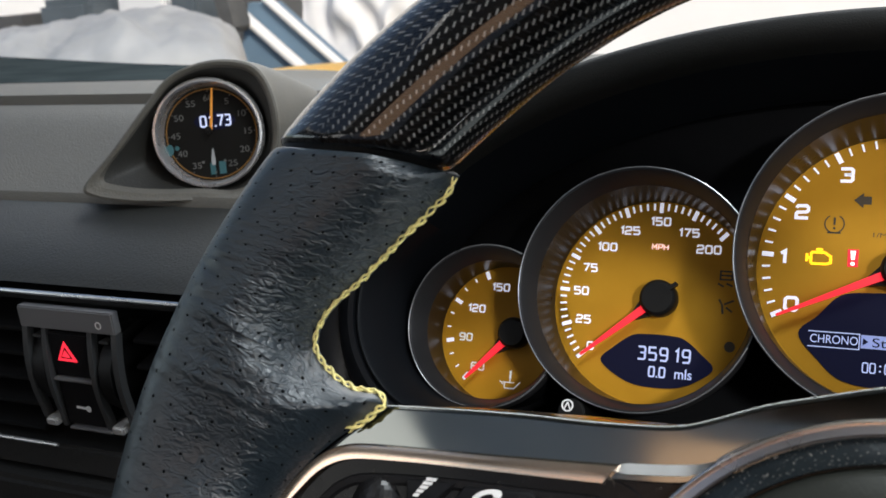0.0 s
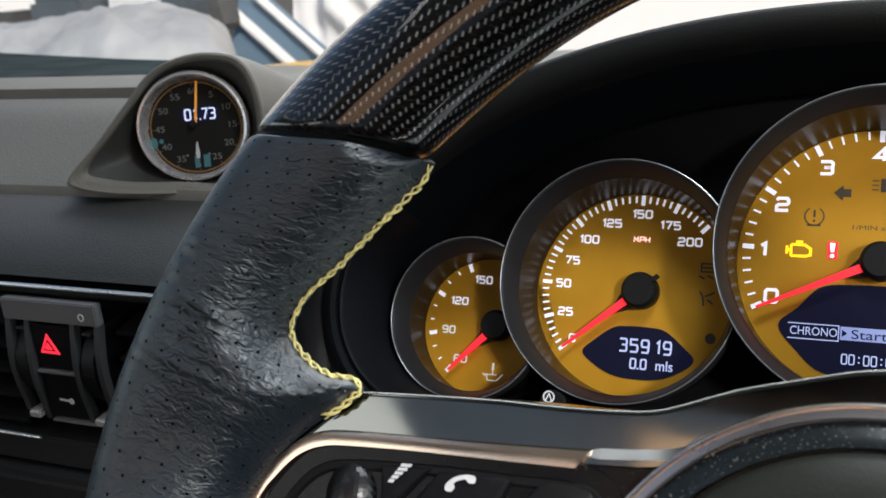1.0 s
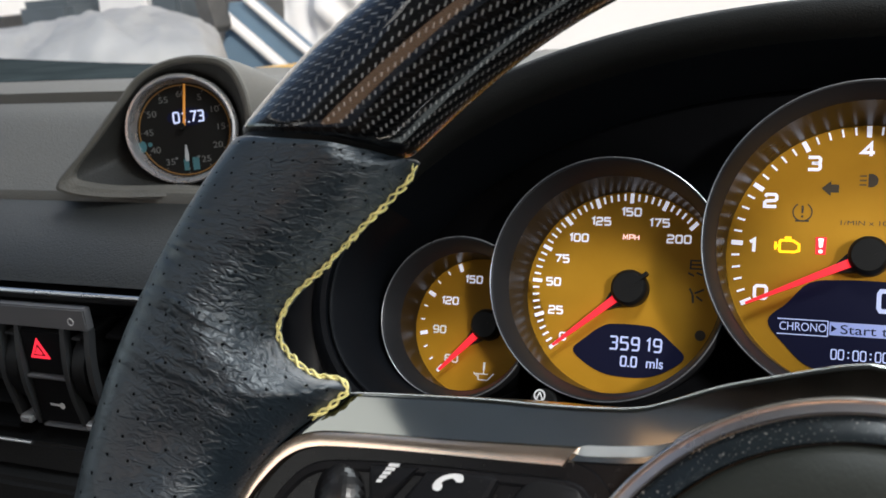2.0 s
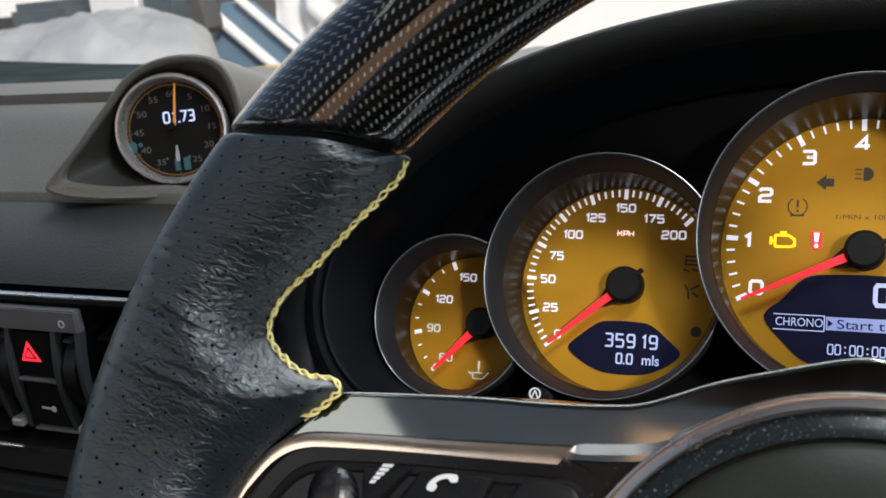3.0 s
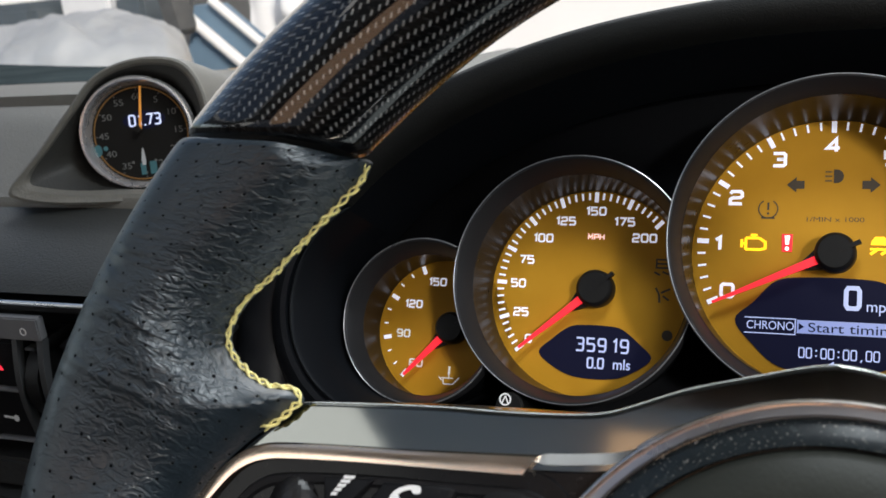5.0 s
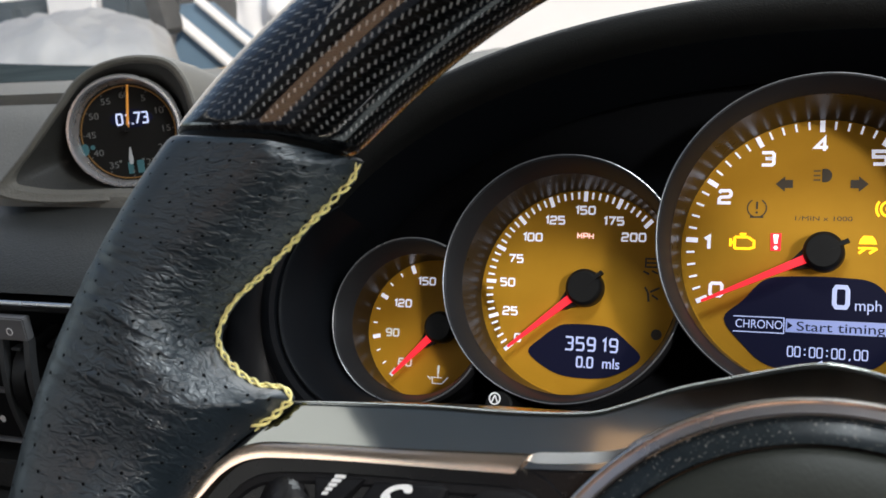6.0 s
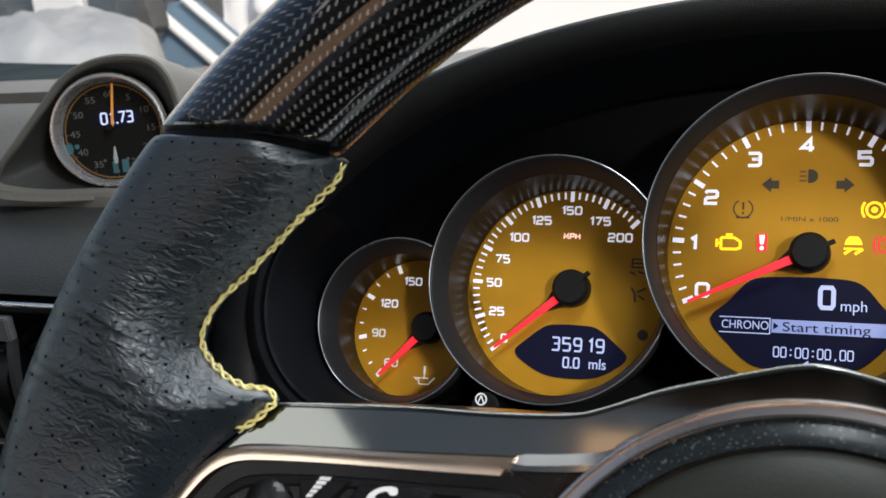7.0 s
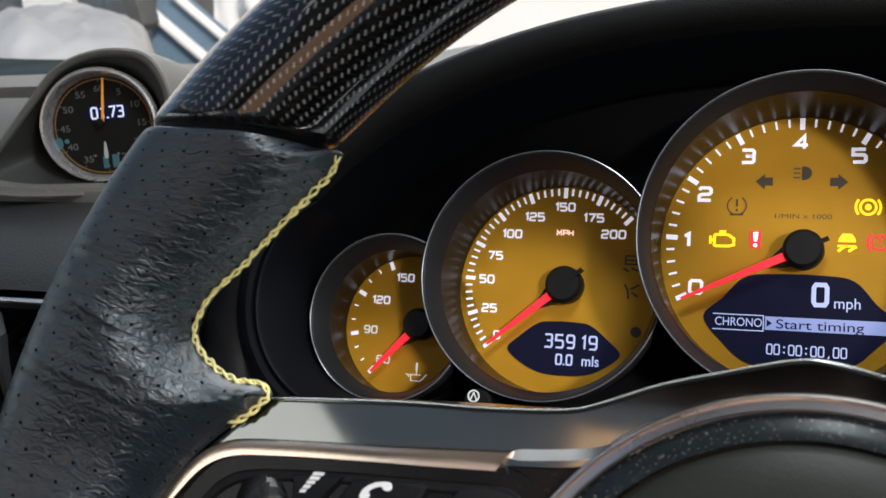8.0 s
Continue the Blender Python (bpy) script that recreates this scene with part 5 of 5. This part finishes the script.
        pan = [tuple(p) for p in smooth_path(mm((-38.0, -104.0), (-36.5, -90.0), (-31.5, -79.0), (-27.0, -72.5), (-21.8, -67.9), (-14.0, -65.4), (7.4, -63.8), (29.1, -63.3), (45.0, -63.0), (50.8, -65.6), (52.5, -71.0), (53.0, -100.0), (40.0, -122.0), (0.0, -124.0), (-30.0, -119.0)), 4, True)]
        part("panel_surround", fix(plate([tuple(p) for p in inset(pan, -0.0042)], -0.2131, -0.2, ((0.0, 0.0003), (0.0004, 0.0)))), GLOSS_BLACK, t, "gloss black surround of the button panel")
        panel = part("button_panel", fix(plate(pan, -0.2138, -0.2, ((0.0, 0.001), (0.0006, 0.0), (0.0022, 0.0), (0.0032, 0.0009)))), BUTTON, t, "black button panel")
        b1 = mm((-3.5, -65.4), (9.3, -64.8), (2.5, -73.0), (-1.0, -78.0), (-3.0, -80.0), (-3.2, -72.0))
        b2 = mm((11.6, -65.2), (28.0, -64.2), (29.6, -65.2), (27.0, -71.0), (23.0, -78.0), (3.0, -78.0), (5.5, -73.0))
        b3 = mm((36.5, -64.6), (46.5, -64.2), (49.5, -66.4), (50.5, -73.0), (49.0, -92.0), (30.0, -92.0), (31.5, -74.0))
        part("menu_button", fix(plate(b1, -0.2150, -0.21)), BUTTON, panel, "black menu button")
        part("phone_button", fix(plate(b2, -0.2150, -0.21)), BUTTON, panel, "black telephone button")
        part("blank_button", fix(plate([tuple(p) for p in smooth_path(b3, 4, True)], -0.2142, -0.21)), VENT, panel)
        roll = []
        for k, w in enumerate(np.linspace(-1, 1, 19)):
            r = 0.0070 * math.sqrt(max(0.0, 1 - (w * 0.93) ** 2)) + 0.0004
            roll.append([Vector((-0.0115 + r * (1 - 0.15 * ((i + k) % 2)) * math.sin(2 * math.pi * i / 36), -0.2110 - 0.9 * r * (1 - 0.15 * ((i + k) % 2)) * math.cos(2 * math.pi * i / 36), -0.0745 + 0.0085 * w)) for i in range(36)])
        part("scroll_roller", fix(loft(roll, cap=True)), KNURL, panel, "knurled grey black scroll roller", 3)
        if not flip:
            for k in range(5):
                x, z = -0.0004 + 0.00088 * k, -0.0689 + 0.00102 * k
                w = 0.0014 + 0.00032 * k
                part("icon_bar", flat([(x - w / 2, z - 0.0004), (x + w / 2, z - 0.0003), (x + w / 2 + 0.0004, z + 0.0005), (x - w / 2 + 0.0004, z + 0.0004)], -0.2150, 0.0003), PRINT, panel, "white bar of the menu symbol")
            hook = flat([tuple(q) for q in smooth_path(mm((13.9, -69.0), (13.9, -67.9), (15.0, -66.5), (16.9, -65.4), (18.9, -64.9), (20.7, -64.9), (21.3, -65.6), (21.0, -66.6), (19.6, -66.7), (18.9, -66.0), (17.3, -66.4), (15.9, -67.3), (16.2, -68.2), (15.3, -69.3)), 3, True)], -0.2150, 0.0003)
            part("handset_icon", hook, PRINT, panel, "white telephone symbol")
    # hub
    part("hub_line", lathe([(0.0656, -0.2100), (0.0656, -0.2156), (0.0653, -0.2164), (0.0649, -0.2166), (0.0646, -0.2160), (0.0646, -0.2100)], 0.1085, -0.1045, 160), HUB_LINE, t, "thin bright champagne line round the hub")
    part("hub_ring", lathe([(0.0646, -0.2100), (0.0645, -0.2150), (0.0640, -0.2156), (0.0625, -0.2160), (0.0620, -0.2157), (0.0619, -0.208)], 0.1085, -0.1045, 160), RING, t, "satin grey ring round the hub")
    part("hub_gap", lathe([(0.0619, -0.2120), (0.0617, -0.2146), (0.0608, -0.2153), (0.0588, -0.2164), (0.0572, -0.2176), (0.0566, -0.2177), (0.0563, -0.2168), (0.0561, -0.208)], 0.1085, -0.1045, 160), DUSTY, t, "dusty gloss black rim of the hub")
    part("airbag_cover", lathe([(0.0560, -0.209), (0.0557, -0.2172), (0.0540, -0.2196), (0.0470, -0.2225), (0.035, -0.2250), (0.02, -0.2262), (0.0, -0.2266)], 0.1085, -0.1045, 160), AIRBAG, t, "grained black airbag cover")
    part("column", lathe([(0.0, -0.172), (0.040, -0.172), (0.044, -0.168), (0.044, -0.02)], 0.1085, -0.108, 64), HOOD, t, "black steering column shroud")
    return t


SATIN = surface("polished_chrome", (0.96, 0.95, 0.94), 0.33, 1.0, vary=0.04)
RING = surface("satin_grey_metal", (0.62, 0.60, 0.63), 0.3, 1.0, vary=0.06)
HUB_LINE = surface("bright_champagne_metal", (0.86, 0.78, 0.70), 0.22, 1.0, vary=0.06)
COLLAR = surface("gloss_black_lacquer", (0.003, 0.003, 0.003), 0.5, specular=0.1)
GLOSS_BLACK = surface("gloss_black_plastic", (0.005, 0.005, 0.0055), 0.22, vary=0.1, specular=0.2, dust=0.08)
DUSTY = surface("dusty_black_plastic", (0.010, 0.013, 0.015), 0.25, vary=0.3, patch=0.004, specular=0.22, dust=0.55, speck_from=0.62, speck_scale=1300.0)
KNURL = surface("knurled_grey_plastic", (0.010, 0.010, 0.011), 0.30, specular=0.5)
steering_wheel()


# ---- beyond the windscreen ----
def bonnet():
    """A low bonnet between two raised wings."""
    loops = []
    for y in np.linspace(0.62, 1.75, 20):
        k = (y - 0.62) / 1.13
        row = []
        for x in np.linspace(-1.05, 0.53, 60):
            wing = math.exp(-((abs(x + 0.26) - 0.53) / 0.14) ** 2)
            row.append(Vector((x, y, -0.036 + 0.047 * wing - 0.030 * k - 0.12 * k ** 3)))
        loops.append(row + [Vector((0.53, y, -0.55)), Vector((-1.05, y, -0.55))])
    solid("car_bonnet", loft(loops, cap=True), YELLOW_PAINT, LEVEL, "glossy yellow bonnet of the car beyond the windscreen", "car bonnet")


def dust_sheet():
    """A soft white sheet heaped in a long pillow."""
    bm = bmesh.new()
    bmesh.ops.create_grid(bm, x_segments=170, y_segments=90, size=0.5)
    for v in bm.verts:
        u, w = v.co.x * 2, v.co.y * 2
        x, y = -1.68 + 0.57 * u, 1.25 + 0.30 * w + 0.03 * noise.noise(Vector((u * 4, 2, 0)))
        top = float(np.interp(x, (-2.25, -1.95, -1.74, -1.64, -1.5, -1.375, -1.24, -1.16, -1.125, -1.11), (0.03, 0.045, 0.052, 0.064, 0.074, 0.088, 0.075, 0.050, 0.02, -0.04)))
        round_ = math.sqrt(max(0.0, 1 - ((w - 0.1) / 1.1) ** 2))
        lump = 0.020 * noise.noise(Vector((u * 5.0, w * 2.2, 1.0))) + 0.011 * noise.noise(Vector((u * 10, w * 4.5, 3.0))) + 0.005 * noise.noise(Vector((u * 22, w * 9, 7.0)))
        valley = 0.045 * math.exp(-((x + 1.50 - 0.10 * w) / 0.045) ** 2) * max(0.0, -w)
        v.co = Vector((x - 0.711 * (y - 1.3), y, -0.06 + (top + 0.06 + lump) * round_ - valley))
    solid("dust_sheet", bm, SHEET, LEVEL, "soft white dust sheet heaped on a workbench", "dust sheet", sharp=80)


def hanging_sheet():
    """A pale crumpled sheet that hangs behind the board."""
    bm = bmesh.new()
    bmesh.ops.create_grid(bm, x_segments=110, y_segments=90, size=0.5)
    for v in bm.verts:
        u, w = v.co.x * 2, v.co.y * 2
        deep = 0.045 * noise.noise(Vector((u * 3.1, w * 2.4, 5.0))) + 0.04 * noise.noise(Vector((u * 7, w * 6, 2.0)))
        v.co = Vector((-1.15 + 0.32 * u, 2.05 + deep + 0.05 * w, -0.52 + 0.59 * w + 0.03 * noise.noise(Vector((u * 4, 0, 9)))))
    solid("hanging_sheet", bm, PALE_SHEET, LEVEL, "crumpled pale grey sheet hanging behind the blue board", "sheet", sharp=80)


def folding_board():
    """A blue board with two white rails, leaning beyond the bonnet."""
    t = thing("folding_board", LEVEL, (-1.28, 1.75, -0.6), "blue board with white diagonal rails leaning behind the bonnet", "board")
    outline = [(-1.408, -0.003), (-1.385, 0.068), (-1.315, 0.067), (-1.13, -0.092), (-1.13, -0.60), (-1.453, -0.60), (-1.427, -0.055)]
    part("panel", plate(outline, 1.72, 1.75, ((0.0, 0.0),)), BLUE, t, "blue painted panel")
    for x0, z0, x1, z1, r in ((-1.400, 0.050, -1.150, -0.164, 0.0135), (-1.325, 0.078, -1.060, -0.150, 0.0105)):
        part("rail", tube([(x0, 1.70, z0), (x1, 1.70, z1)], r, 16), WHITE_PAINT, t, "white round rail")
    part("hinge", plate([(-1.427, 0.12), (-1.385, 0.12), (-1.363, 0.02), (-1.375, 0.006), (-1.411, 0.036)], 1.63, 1.69, ((0.0, 0.006), (0.004, 0.0))), HINGE, t, "dark grey hinge bracket")
    return t


HINGE = surface("dark_grey_casting", (0.075, 0.077, 0.077), 0.6, vary=0.3)
PALE_SHEET = surface("pale_grey_sheet", (0.70, 0.71, 0.72), 0.6, vary=0.08, patch=0.08)
SLATE = surface("slate_grey_plastic", (0.085, 0.105, 0.12), 0.5, vary=0.2, patch=0.06)


def storage_crates():
    """Dark and grey goods beyond the sheet."""
    t = thing("storage_crates", LEVEL, (-2.4, 2.2, -1.1), "dark and grey storage crates stacked beyond the sheet", "crate")
    part("crate", box(-2.66, -2.49, 2.1, 2.5, -1.1, 0.055, 0.03), HINGE, t, "black crate")
    part("crate", box(-2.43, -2.22, 2.1, 2.5, -1.1, 0.096, 0.022), SLATE, t, "slate grey crate")
    part("crate", box(-2.20, -2.02, 2.2, 2.6, -1.1, 0.120, 0.01), PALE_SHEET, t, "pale crate")
    part("crate", box(-2.00, -1.90, 2.2, 2.6, -1.1, 0.092, 0.01), SLATE, t, "slate grey crate")
    part("crate", box(-1.82, -1.72, 2.2, 2.6, -1.1, 0.070, 0.02), HINGE, t, "dark grey crate")
    return t


def workbench():
    """A plain bench under the heaped sheet."""
    t = thing("workbench", LEVEL, (-1.66, 1.25, -1.1), "grey workbench under a heaped white dust sheet", "workbench")
    part("benchtop", box(-2.15, -1.17, 1.0, 1.5, -0.105, -0.062, 0.004), SLATE, t, "slate grey benchtop")
    for x in (-2.10, -1.27):
        for y in (1.05, 1.40):
            part("leg", box(x, x + 0.05, y, y + 0.05, -1.1, -0.105, 0.003), HINGE, t)
    return t


workbench()
hanging_sheet()
bonnet()
dust_sheet()
folding_board()
storage_crates()
